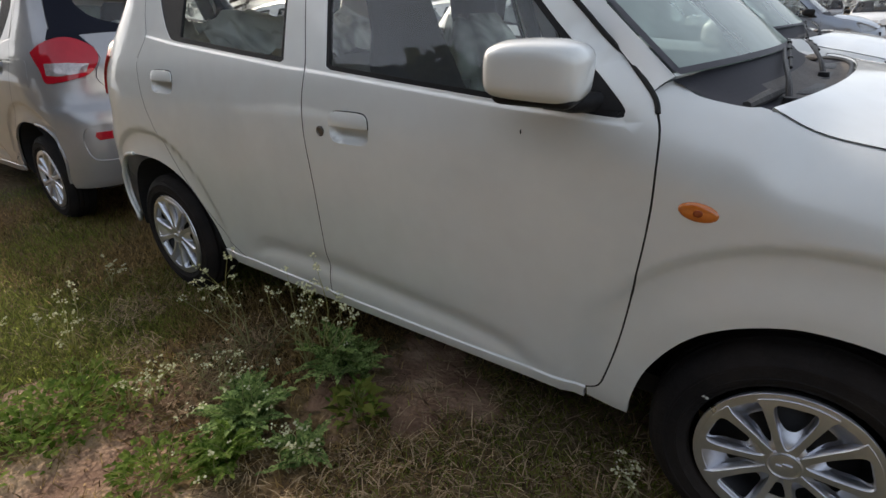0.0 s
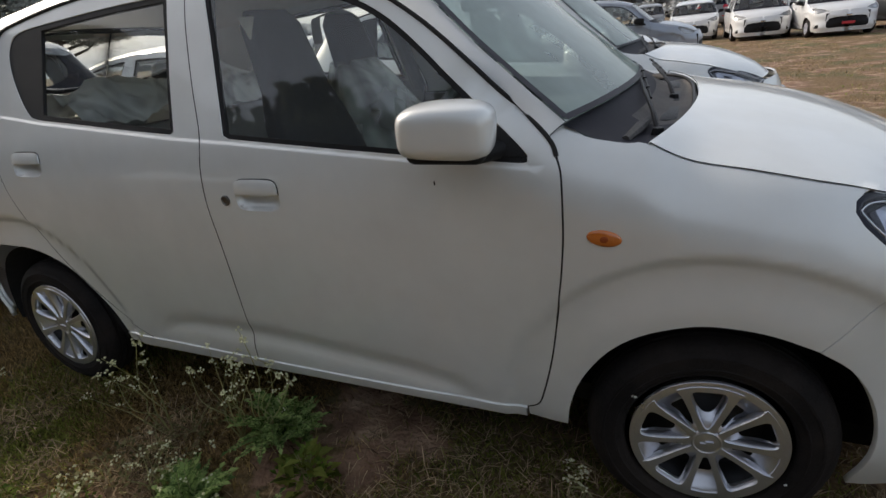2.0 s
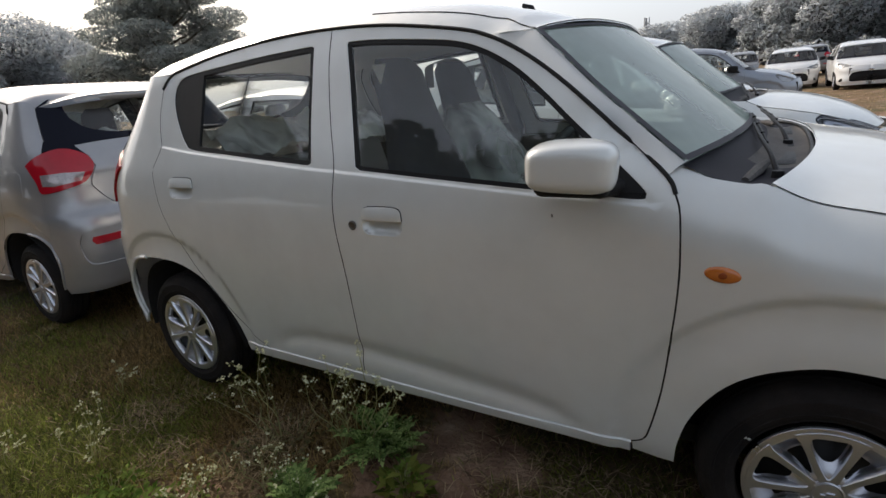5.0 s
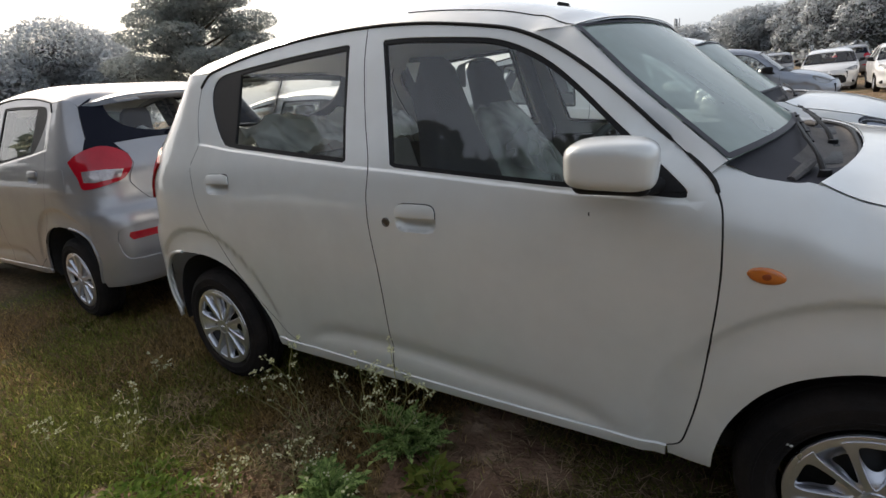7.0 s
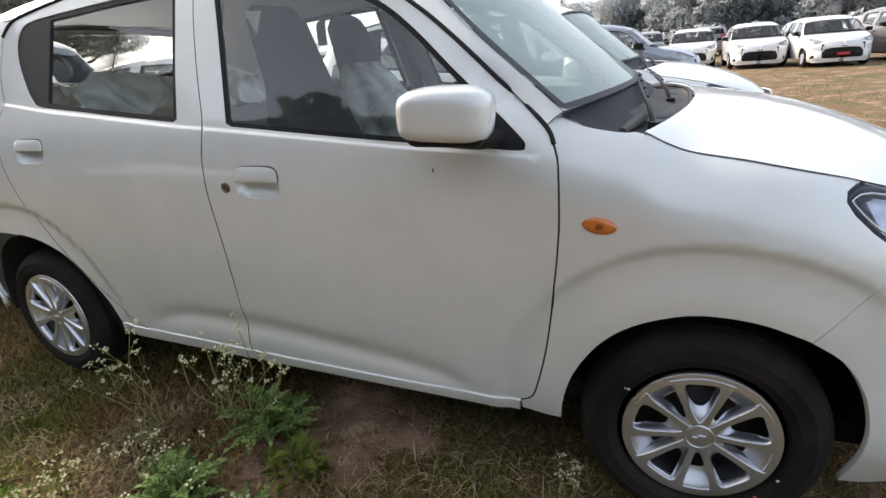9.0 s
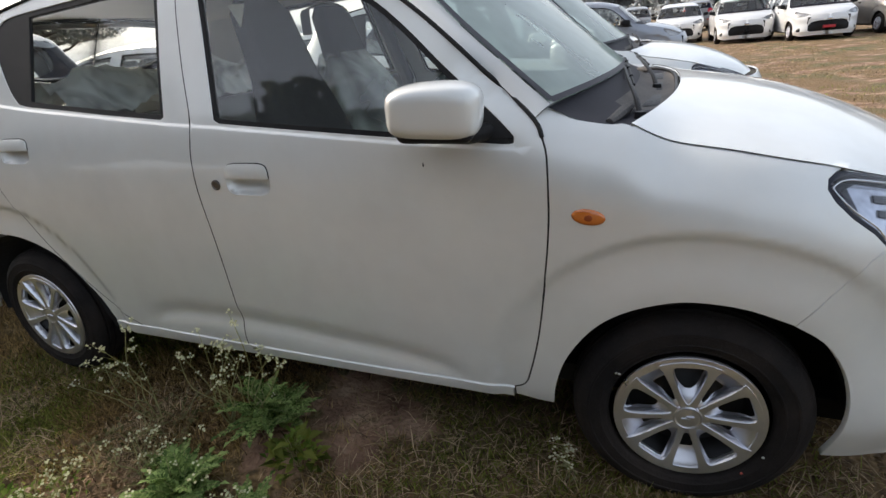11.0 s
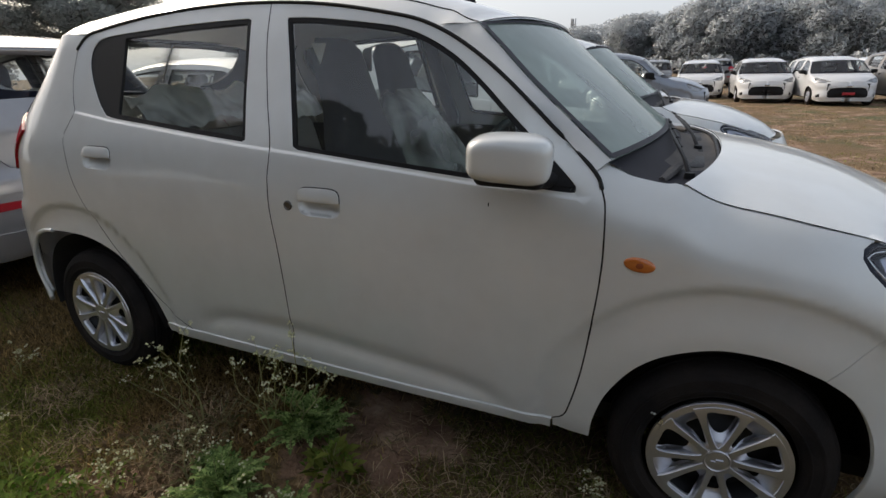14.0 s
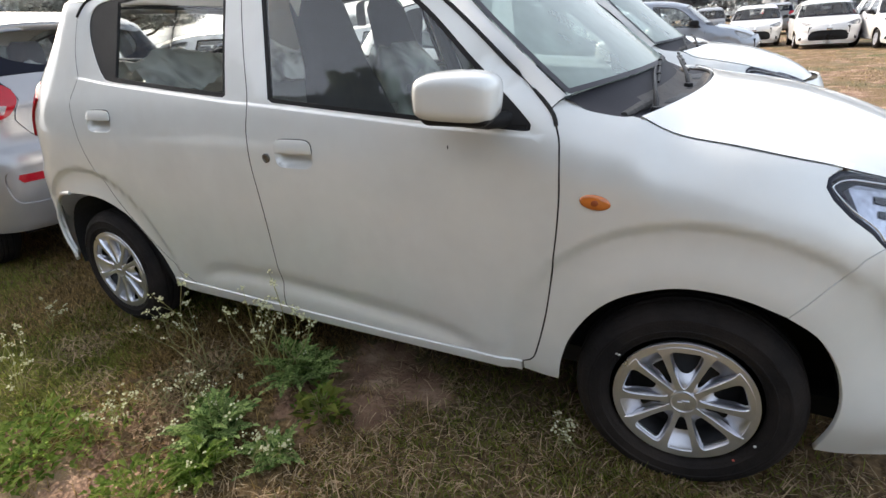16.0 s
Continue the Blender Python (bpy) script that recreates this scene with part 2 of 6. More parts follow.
class Sheet:
    """Vertices, normals, faces of one part."""

    def __init__(self):
        self.v, self.n, self.f = [], [], []

    def add(self, v, n):
        self.v.append(Vector(v))
        self.n.append(Vector(n))
        return len(self.v) - 1

    def mirrored(self):
        s = Sheet()
        s.v = [Vector((p[0], -p[1], p[2])) for p in self.v]
        s.n = [Vector((p[0], -p[1], p[2])) for p in self.n]
        s.f = [tuple(reversed(f)) for f in self.f]
        return s

    def joined(self, other):
        k = len(self.v)
        self.v += other.v
        self.n += other.n
        self.f += [tuple(i + k for i in f) for f in other.f]
        return self

    def mesh(self, name, mat):
        me = bpy.data.meshes.new(name)
        me.from_pydata([tuple(p) for p in self.v], [], self.f)
        me.materials.append(mat)
        me.polygons.foreach_set("use_smooth", [True] * len(me.polygons))
        me.normals_split_custom_set_from_vertices([tuple(p.normalized()) if p.length > 1e-6 else (0, 0, 1) for p in self.n])
        me.update()
        return me


from mathutils.geometry import delaunay_2d_cdt


def panel(outline, func, size=0.03, gap=0.0022, depth=0.014, holes=(), sign=1, flange=True, lines=()):
    """A pressed panel: a 2D outline, laid on the surface func(p, q), its edges turned inwards; lines are its folds."""
    rings = [shrink(resample([Vector(p[:2]) for p in outline], size), gap)]
    for h in holes:
        r = resample([Vector(p[:2]) for p in h], size)
        rings.append(r)
    flat, edges = [], []
    for r in rings:
        k = len(flat)
        flat += r
        edges += [(k + i, k + (i + 1) % len(r)) for i in range(len(r))]
    polys = [[tuple(p) for p in r] for r in rings]
    lo = [min(p[i] for p in polys[0]) for i in (0, 1)]
    hi = [max(p[i] for p in polys[0]) for i in (0, 1)]
    boundary = np.array([tuple(p) for p in flat])
    for fold in lines:
        before = None
        for p in resample([Vector(q) for q in fold], size * 0.7, False):
            keep = inside(tuple(p), polys[0]) and not any(inside(tuple(p), h) for h in polys[1:]) and np.min(np.hypot(boundary[:, 0] - p[0], boundary[:, 1] - p[1])) > 0.005
            if keep:
                flat.append(p)
                if before is not None:
                    edges.append((before, len(flat) - 1))
            before = len(flat) - 1 if keep else None
    boundary = np.array([tuple(p) for p in flat])
    row, z = 0, lo[1] + size * 0.5
    while z < hi[1]:
        x = lo[0] + size * (0.5 if row % 2 else 1.0)
        while x < hi[0]:
            if inside((x, z), polys[0]) and not any(inside((x, z), h) for h in polys[1:]):
                if np.min(np.hypot(boundary[:, 0] - x, boundary[:, 1] - z)) > size * 0.45:
                    flat.append(Vector((x, z)))
            x += size
        z += size * 0.87
        row += 1
    co, _, faces, *_ = delaunay_2d_cdt([Vector((p[0], p[1])) for p in flat], edges, [], 0, 1e-6)
    s = Sheet()
    e = 0.002

    def normal(p, q):
        a = Vector(func(p + e, q)) - Vector(func(p - e, q))
        b = Vector(func(p, q + e)) - Vector(func(p, q - e))
        n = a.cross(b)
        return n.normalized() * sign if n.length > 1e-12 else Vector((0, 0, 1))

    for p in co:
        s.add(func(p[0], p[1]), normal(p[0], p[1]))
    for f in faces:
        c = sum((co[i] for i in f), Vector((0, 0))) / len(f)
        if not inside(tuple(c), polys[0]) or any(inside(tuple(c), h) for h in polys[1:]):
            continue
        f = list(f)
        a, b, d = (s.v[i] for i in f[:3])
        if (b - a).cross(d - a).dot(s.n[f[0]]) < 0:
            f.reverse()
        s.f.append(tuple(f))
    if flange:
        for k, r in enumerate(rings):
            turn = 1 if area2(r) > 0 else -1
            if k:
                turn = -turn
            ids = []
            for i, p in enumerate(r):
                t = r[(i + 1) % len(r)] - r[i - 1]
                out = Vector((t[1], -t[0])) * turn
                out = out.normalized() if out.length > 1e-9 else Vector((1, 0))
                here = Vector(func(p[0], p[1]))
                n = normal(p[0], p[1])
                side_way = Vector(func(p[0] + out[0] * e, p[1] + out[1] * e)) - here
                side_way = side_way.normalized() if side_way.length > 1e-9 else n
                a = s.add(here, n)
                b = s.add(here + side_way * 0.0007 - n * 0.0012, (n + side_way * 1.4))
                c = s.add(here + side_way * 0.0007 - n * depth, side_way)
                ids.append((a, b, c))
            for i in range(len(ids)):
                p, q = ids[i], ids[(i + 1) % len(ids)]
                for j in (0, 1):
                    f = (p[j], q[j], q[j + 1], p[j + 1])
                    a, b, d = (s.v[x] for x in f[:3])
                    if (b - a).cross(d - a).dot(s.n[f[3]]) < 0:
                        f = tuple(reversed(f))
                    s.f.append(f)
    return s


def grid_sheet(func, nu, nv, flip=False, thick=0.0):
    """A sheet over func(u, v), u and v from 0 to 1."""
    s = Sheet()
    e = 1e-3
    for i in range(nu + 1):
        for j in range(nv + 1):
            u, v = i / nu, j / nv
            a = Vector(func(min(u + e, 1), v)) - Vector(func(max(u - e, 0), v))
            b = Vector(func(u, min(v + e, 1))) - Vector(func(u, max(v - e, 0)))
            n = a.cross(b)
            s.add(func(u, v), -n if flip else n)
    for i in range(nu):
        for j in range(nv):
            k = i * (nv + 1) + j
            f = (k, k + nv + 1, k + nv + 2, k + 1)
            s.f.append(tuple(reversed(f)) if flip else f)
    if thick:
        k = len(s.v)
        back = Sheet()
        back.v = [p - n.normalized() * thick if n.length > 1e-12 else p for p, n in zip(s.v, s.n)]
        back.n = [-n for n in s.n]
        back.f = [tuple(reversed(f)) for f in s.f]
        rim = ([i * (nv + 1) for i in range(nu + 1)] + [nu * (nv + 1) + j for j in range(1, nv + 1)]
               + [i * (nv + 1) + nv for i in range(nu - 1, -1, -1)] + [j for j in range(nv - 1, 0, -1)])
        s.joined(back)
        for a, b in zip(rim, rim[1:] + rim[:1]):
            s.f.append((b, a, a + k, b + k) if flip else (a, b, b + k, a + k))
    return s


def obj(name, me, parent=None, label="", m=None):
    ob = new(name, me)
    if parent:
        ob.parent = parent
    if m is not None:
        ob.matrix_basis = m
    if label:
        tagged(ob, label)
    return ob


def part(name, bm, mat, parent, label="", smooth=True, m=None):
    """Links a bmesh as one mesh under a thing or a part."""
    me = bpy.data.meshes.new(name)
    bmesh.ops.recalc_face_normals(bm, faces=bm.faces)
    bm.to_mesh(me)
    bm.free()
    me.materials.append(mat)
    me.polygons.foreach_set("use_smooth", [smooth] * len(me.polygons))
    if smooth:
        me.set_sharp_from_angle(angle=radians(40))
    return obj(name, me, parent, label, m)


def thing(name, label, category, group="", kind="", m=None):
    ob = new(name)
    ob.empty_display_size = 0.2
    if m is not None:
        ob.matrix_basis = m
    return tagged(ob, label, category, group, kind)


def box(bm, lo, hi, bevel=0.0, m=None, segments=2):
    lo, hi = Vector(lo), Vector(hi)
    r = bmesh.ops.create_cube(bm, size=1)
    vs = r["verts"]
    for v in vs:
        v.co = Vector(((v.co[i] + 0.5) * (hi[i] - lo[i]) + lo[i] for i in range(3)))
    if bevel:
        es = list({e for v in vs for e in v.link_edges})
        r = bmesh.ops.bevel(bm, geom=es, offset=bevel, segments=segments, affect="EDGES", profile=0.5)
        vs = list({v for f in r["faces"] for v in f.verts} | {v for v in vs if v.is_valid})
    if m is not None:
        bmesh.ops.transform(bm, matrix=m, verts=[v for v in vs if v.is_valid])
    return vs


def tube(bm, points, radii, sides=8, cap=True):
    """A round bar along points; radii may taper."""
    pts = [Vector(p) for p in points]
    if not isinstance(radii, (list, tuple)):
        radii = [radii] * len(pts)
    rings = []
    up = Vector((0.1234, 0.3, 0.94)).normalized()
    for i, p in enumerate(pts):
        t = (pts[min(i + 1, len(pts) - 1)] - pts[max(i - 1, 0)]).normalized()
        a = t.cross(up)
        if a.length < 0.05:
            a = t.cross(Vector((1, 0, 0)))
        a.normalize()
        b = t.cross(a)
        rings.append([bm.verts.new(p + radii[i] * (a * math.cos(2 * math.pi * k / sides) + b * math.sin(2 * math.pi * k / sides))) for k in range(sides)])
    for r, q in zip(rings, rings[1:]):
        for k in range(sides):
            bm.faces.new((r[k], r[(k + 1) % sides], q[(k + 1) % sides], q[k]))
    if cap:
        bm.faces.new(list(reversed(rings[0])))
        bm.faces.new(rings[-1])
    return rings


def revolve(bm, profile, sides=48, axis="y"):
    """Turns (radius, offset) pairs round the y axis."""
    rings = []
    for r, o in profile:
        rings.append([bm.verts.new((r * math.cos(2 * math.pi * k / sides), o, r * math.sin(2 * math.pi * k / sides))) for k in range(sides)])
    for a, b in zip(rings, rings[1:]):
        for k in range(sides):
            bm.faces.new((a[k], a[(k + 1) % sides], b[(k + 1) % sides], b[k]))
    return rings


# ---- the hatchback's surface: x ahead from the front axle, y to its left, z up ----
HALF, BASE = 0.8275, 2.435
INSET = Curve1([(0.16, 0.075), (0.265, 0.034), (0.30, 0.024), (0.345, 0.018), (0.40, 0.014), (0.46, 0.010), (0.56, 0.004), (0.66, 0.001),
                (0.76, 0.0), (0.86, 0.003), (0.93, 0.010), (1.0, 0.024), (1.04, 0.036), (1.10, 0.060), (1.20, 0.10), (1.30, 0.14), (1.40, 0.18), (1.50, 0.225)])
NOSE = Curve1([(0.18, 0.66), (0.30, 0.70), (0.45, 0.735), (0.60, 0.735), (0.72, 0.70), (0.80, 0.655), (0.90, 0.58), (1.05, 0.45)])
TAIL = Curve1([(0.2, -2.93), (0.32, -3.005), (0.50, -3.03), (0.66, -3.02), (0.73, -3.0), (0.78, -2.955), (0.85, -2.935), (0.97, -2.925), (1.08, -2.885), (1.25, -2.765), (1.42, -2.645), (1.5, -2.58)])
CREST = Curve1([(-0.55, 1.11), (-0.36, 1.055), (-0.24, 1.02), (-0.16, 1.004), (-0.08, 0.968), (0.035, 0.945), (0.14, 0.923), (0.22, 0.905), (0.27, 0.888), (0.40, 0.835), (0.55, 0.76)])
ARCH_LINE = 0.495


NOTCH = Curve1([(-1.86, 0.335), (-1.78, 0.361), (-1.687, 0.396), (-1.591, 0.408), (-1.412, 0.408), (-1.197, 0.399), (-1.003, 0.381), (-0.827, 0.366), (-0.705, 0.348), (-0.627, 0.331), (-0.55, 0.305)])


def belt(x):
    return lerp_keys([(-2.4, 1.155), (-2.153, 1.122), (-1.48, 1.056), (-1.288, 1.042), (-0.709, 0.991), (-0.4, 0.97)], x)


FOLDS = ([[(x * 0.02 - 2.4, belt(x * 0.02 - 2.4) + k) for x in range(101)] for k in (-0.017, -0.010, -0.004)]
         + [[(x * 0.02 - 1.84, NOTCH(x * 0.02 - 1.84) + k) for x in range(65)] for k in (-0.028, -0.012, 0.0, 0.012, 0.028)])


def half_width(x, z):
    d = INSET(z)
    front = step(-0.62, -0.30, x)
    if front:
        top = CREST(x)
        q = max(0.0, min(0.985, (z - (top - 0.19)) / 0.19 * 0.955))
        roll = 0.108 * (1 - math.sqrt(1 - q * q)) / 0.70
        d = d * (1 - front) + front * (INSET(min(z, 0.80)) + roll)
    scoop = step(-0.53, -0.68, x) * step(-1.84, -1.70, x)
    if scoop and z < 0.62:
        line = NOTCH(x)
        d += 0.0125 * scoop * math.exp(-((z - line) / (0.034 if z > line else 0.036)) ** 2)
    d += 0.0055 * step(-0.36, -0.42, x) * step(-2.40, -2.34, x) * step(-0.016, -0.005, z - belt(x))
    flare = 0.0
    for cx in (0.0, -BASE):
        r = math.hypot(x - cx, (z - 0.285) * 1.0)
        if r < 0.52:
            flare = -0.0095 * (1 - step(ARCH_LINE - 0.024, ARCH_LINE + 0.008, r)) * step(0.35, 0.455, r)
    return HALF - d + flare


XF, XR, LF, LR = 0.02, -2.45, 1.0, 0.9


def skin(u, z):
    """The right flank, wrapped round both ends: u is x along the side."""
    if u > XF:
        a = min((u - XF) / LF, 1.0) * math.pi / 2
        x = XF + (NOSE(z) - XF) * math.sin(a) ** 0.93
        return (x, -half_width(min(x, 0.5), z) * math.cos(a) ** (0.93 - 0.45 * step(0.55, 0.25, z)), z)
    if u < XR:
        a = min((XR - u) / LR, 1.0) * math.pi / 2
        x = XR + (TAIL(z) - XR) * math.sin(a) ** 0.70
        return (x, -half_width(x, max(z, 0.62)) * math.cos(a) ** (0.25 + 0.12 * step(1.12, 1.42, z)), z)
    return (u, -half_width(u, z), z)


def u_of(x, z, right=True):
    """The u whose skin point has this x."""
    if XR <= x <= XF:
        return x
    lo, hi = (XF, XF + LF) if x > XF else (XR - LR, XR)
    for _ in range(40):
        mid = (lo + hi) / 2
        if skin(mid, z)[0] < x:
            lo = mid
        else:
            hi = mid
    return mid


ROOF_LINE = [(-0.344, 0.983), (-0.366, 1.02), (-0.465, 1.105), (-0.536, 1.172), (-0.611, 1.236), (-0.691, 1.296), (-0.775, 1.349), (-0.863, 1.391),
             (-0.955, 1.419), (-1.157, 1.457), (-1.31, 1.477), (-1.458, 1.488), (-1.62, 1.493), (-1.805, 1.490), (-2.0, 1.477), (-2.144, 1.461), (-2.29, 1.438), (-2.36, 1.42), (-2.40, 1.37)]
B_LINE = [(-1.458, 1.488), (-1.448, 1.355), (-1.415, 1.19), (-1.376, 1.04), (-1.378, 0.95), (-1.375, 0.85), (-1.362, 0.74), (-1.354, 0.62), (-1.352, 0.50), (-1.356, 0.40), (-1.36, 0.308)]
C_LINE = [(-2.40, 1.37), (-2.402, 1.27), (-2.384, 1.19), (-2.368, 1.137), (-2.390, 1.095), (-2.411, 1.045), (-2.394, 0.98), (-2.370, 0.895), (-2.328, 0.803), (-2.242, 0.672), (-2.12, 0.535), (-2.02, 0.425), (-1.94, 0.362), (-1.86, 0.3185)]
D_LINE = [(-0.344, 0.983), (-0.331, 0.94), (-0.326, 0.845), (-0.330, 0.74), (-0.343, 0.617), (-0.362, 0.473), (-0.388, 0.36), (-0.405, 0.318), (-0.436, 0.298)]
SILL_TOP = [(-0.436, 0.298), (-0.866, 0.299), (-1.36, 0.308), (-1.70, 0.316), (-1.86, 0.3185)]
R_ARCH = [(-2.004, 0.280), (-2.008, 0.320), (-2.032, 0.40), (-2.078, 0.476), (-2.150, 0.560), (-2.22, 0.607), (-2.33, 0.645), (-2.455, 0.657), (-2.58, 0.645), (-2.68, 0.60), (-2.738, 0.53), (-2.757, 0.45), (-2.750, 0.39), (-2.728, 0.33)]
F_ARCH = [(0.300, 0.186), (0.322, 0.30), (0.322, 0.375), (0.298, 0.455), (0.248, 0.530), (0.185, 0.575), (0.10, 0.608), (0.02, 0.619), (-0.06, 0.612), (-0.16, 0.573), (-0.233, 0.513), (-0.292, 0.42), (-0.320, 0.33), (-0.328, 0.262)]
F_GLASS = [(-1.288, 1.042), (-1.320, 1.18), (-1.355, 1.33), (-1.383, 1.438), (-1.263, 1.431), (-1.047, 1.404), (-0.945, 1.385), (-0.858, 1.353),
           (-0.769, 1.303), (-0.684, 1.237), (-0.603, 1.165), (-0.528, 1.098), (-0.454, 1.034), (-0.410, 0.992), (-0.406, 0.980), (-0.418, 0.971), (-0.52, 0.978), (-0.709, 0.991), (-0.990, 1.015)]
R_GLASS = [(-1.482, 1.056), (-1.505, 1.20), (-1.520, 1.34), (-1.531, 1.444), (-1.80, 1.439), (-2.136, 1.422), (-2.262, 1.410), (-2.308, 1.384), (-2.322, 1.335), (-2.300, 1.27),
           (-2.25, 1.194), (-2.205, 1.146), (-2.153, 1.122), (-1.93, 1.099), (-1.727, 1.078)]


def cut(line, a, b):
    """The part of a polyline between two of its points, in that order."""
    i, j = line.index(a), line.index(b)
    return line[i:j + 1] if i <= j else line[j:i + 1][::-1]


def smooth2(points, n=5):
    return [(p[0], p[1]) for p in spline([(p[0], p[1], 0) for p in points], False, n)]


def wrapped(points):
    return [(u_of(p[0], p[1]), p[1]) for p in points]


def screen_edge(s):
    """The windscreen's right edge, s from the header to the cowl."""
    p = EDGE_LINE[0].lerp(EDGE_LINE[0], 0)
    k = s * (len(EDGE_LINE) - 1)
    i = min(int(k), len(EDGE_LINE) - 2)
    return EDGE_LINE[i].lerp(EDGE_LINE[i + 1], k - i)


EDGE_LINE = spline([(-0.720, -0.648, 1.387), (-0.640, -0.673, 1.315), (-0.559, -0.700, 1.240), (-0.447, -0.727, 1.144), (-0.333, -0.749, 1.048)], False, 5)


def windscreen_point(s, w):
    e = screen_edge(s)
    k = 1 - w * w
    return (e[0] + k * (0.055 + 0.05 * s), -e[1] * w, e[2] + k * (0.028 - 0.02 * s))


RAIL = ([Vector(skin(u, z)) + Vector((0, -0.003, -0.007)) for u, z in ((-2.865, 1.392), (-2.81, 1.414), (-2.72, 1.432), (-2.60, 1.438), (-2.47, 1.437), (-2.37, 1.436))]
        + [Vector((x, -half_width(x, z) + 0.002, z + 0.003)) for x, z in reversed(cut(ROOF_LINE, (-0.863, 1.391), (-2.29, 1.438)))]
        + [Vector((-0.795, -0.652, 1.389)), Vector((-0.720, -0.648, 1.389))])
ROOF_TOP = Curve1([(-2.72, 1.448), (-2.5, 1.503), (-2.2, 1.545), (-1.8, 1.565), (-1.4, 1.555), (-1.05, 1.520), (-0.85, 1.475), (-0.70, 1.428)])
RAIL_FINE = spline(RAIL, False, 5)


# how far out the roof's black strip runs, from the tail to the windscreen
DITCH = Curve1([(0.10, 0.91), (0.2, 0.91), (0.5, 0.905), (0.8, 0.90), (0.85, 0.90), (0.9, 0.90), (0.95, 0.94), (0.995, 0.985)])


def roof_point(s, w):
    k = s * (len(RAIL_FINE) - 1)
    i = min(int(k), len(RAIL_FINE) - 2)
    e = RAIL_FINE[i].lerp(RAIL_FINE[i + 1], k - i)
    c = 1 - w * w
    x = e[0] + c * (0.055 * step(0.75, 1, s) - 0.07 * (1 - step(0, 0.2, s)))
    top = ROOF_TOP(x)
    rise = 1 - abs(w) ** (3.0 + 4.0 * step(0.0, 0.22, s) * (1 - step(0.93, 1.0, s)))
    return (x, -e[1] * w, e[2] + max(0.0, top - e[2]) * rise)


HOOD_EDGE = spline([(-0.160, -0.738, 0.999), (-0.08, -0.7365, 0.960), (0.035, -0.7305, 0.938), (0.14, -0.7195, 0.915), (0.22, -0.7035, 0.897),
                    (0.265, -0.685, 0.882), (0.36, -0.62, 0.848), (0.46, -0.52, 0.805), (0.545, -0.40, 0.765)], False, 5)
HOOD_MID = spline([(-0.055, 0, 1.012), (0.02, 0, 1.005), (0.10, 0, 0.994), (0.19, 0, 0.977), (0.28, 0, 0.953), (0.36, 0, 0.926), (0.45, 0, 0.888), (0.55, 0, 0.834), (0.625, 0, 0.772)], False, 5)


def hood_point(s, w):
    k = s * (len(HOOD_EDGE) - 1)
    i = min(int(k), len(HOOD_EDGE) - 2)
    a, c = HOOD_EDGE[i].lerp(HOOD_EDGE[i + 1], k - i), HOOD_MID[i].lerp(HOOD_MID[i + 1], k - i)
    f = abs(w)
    px = 1 - f ** 2.2
    pz = 1 - f ** 2.3
    return (a[0] + (c[0] - a[0]) * px, -a[1] * w, a[2] + (c[2] - a[2]) * pz)


def disc_ring(r, n, cx=0.0, cz=0.0):
    return [(cx + r * math.cos(2 * math.pi * k / n), cz + r * math.sin(2 * math.pi * k / n)) for k in range(n)]


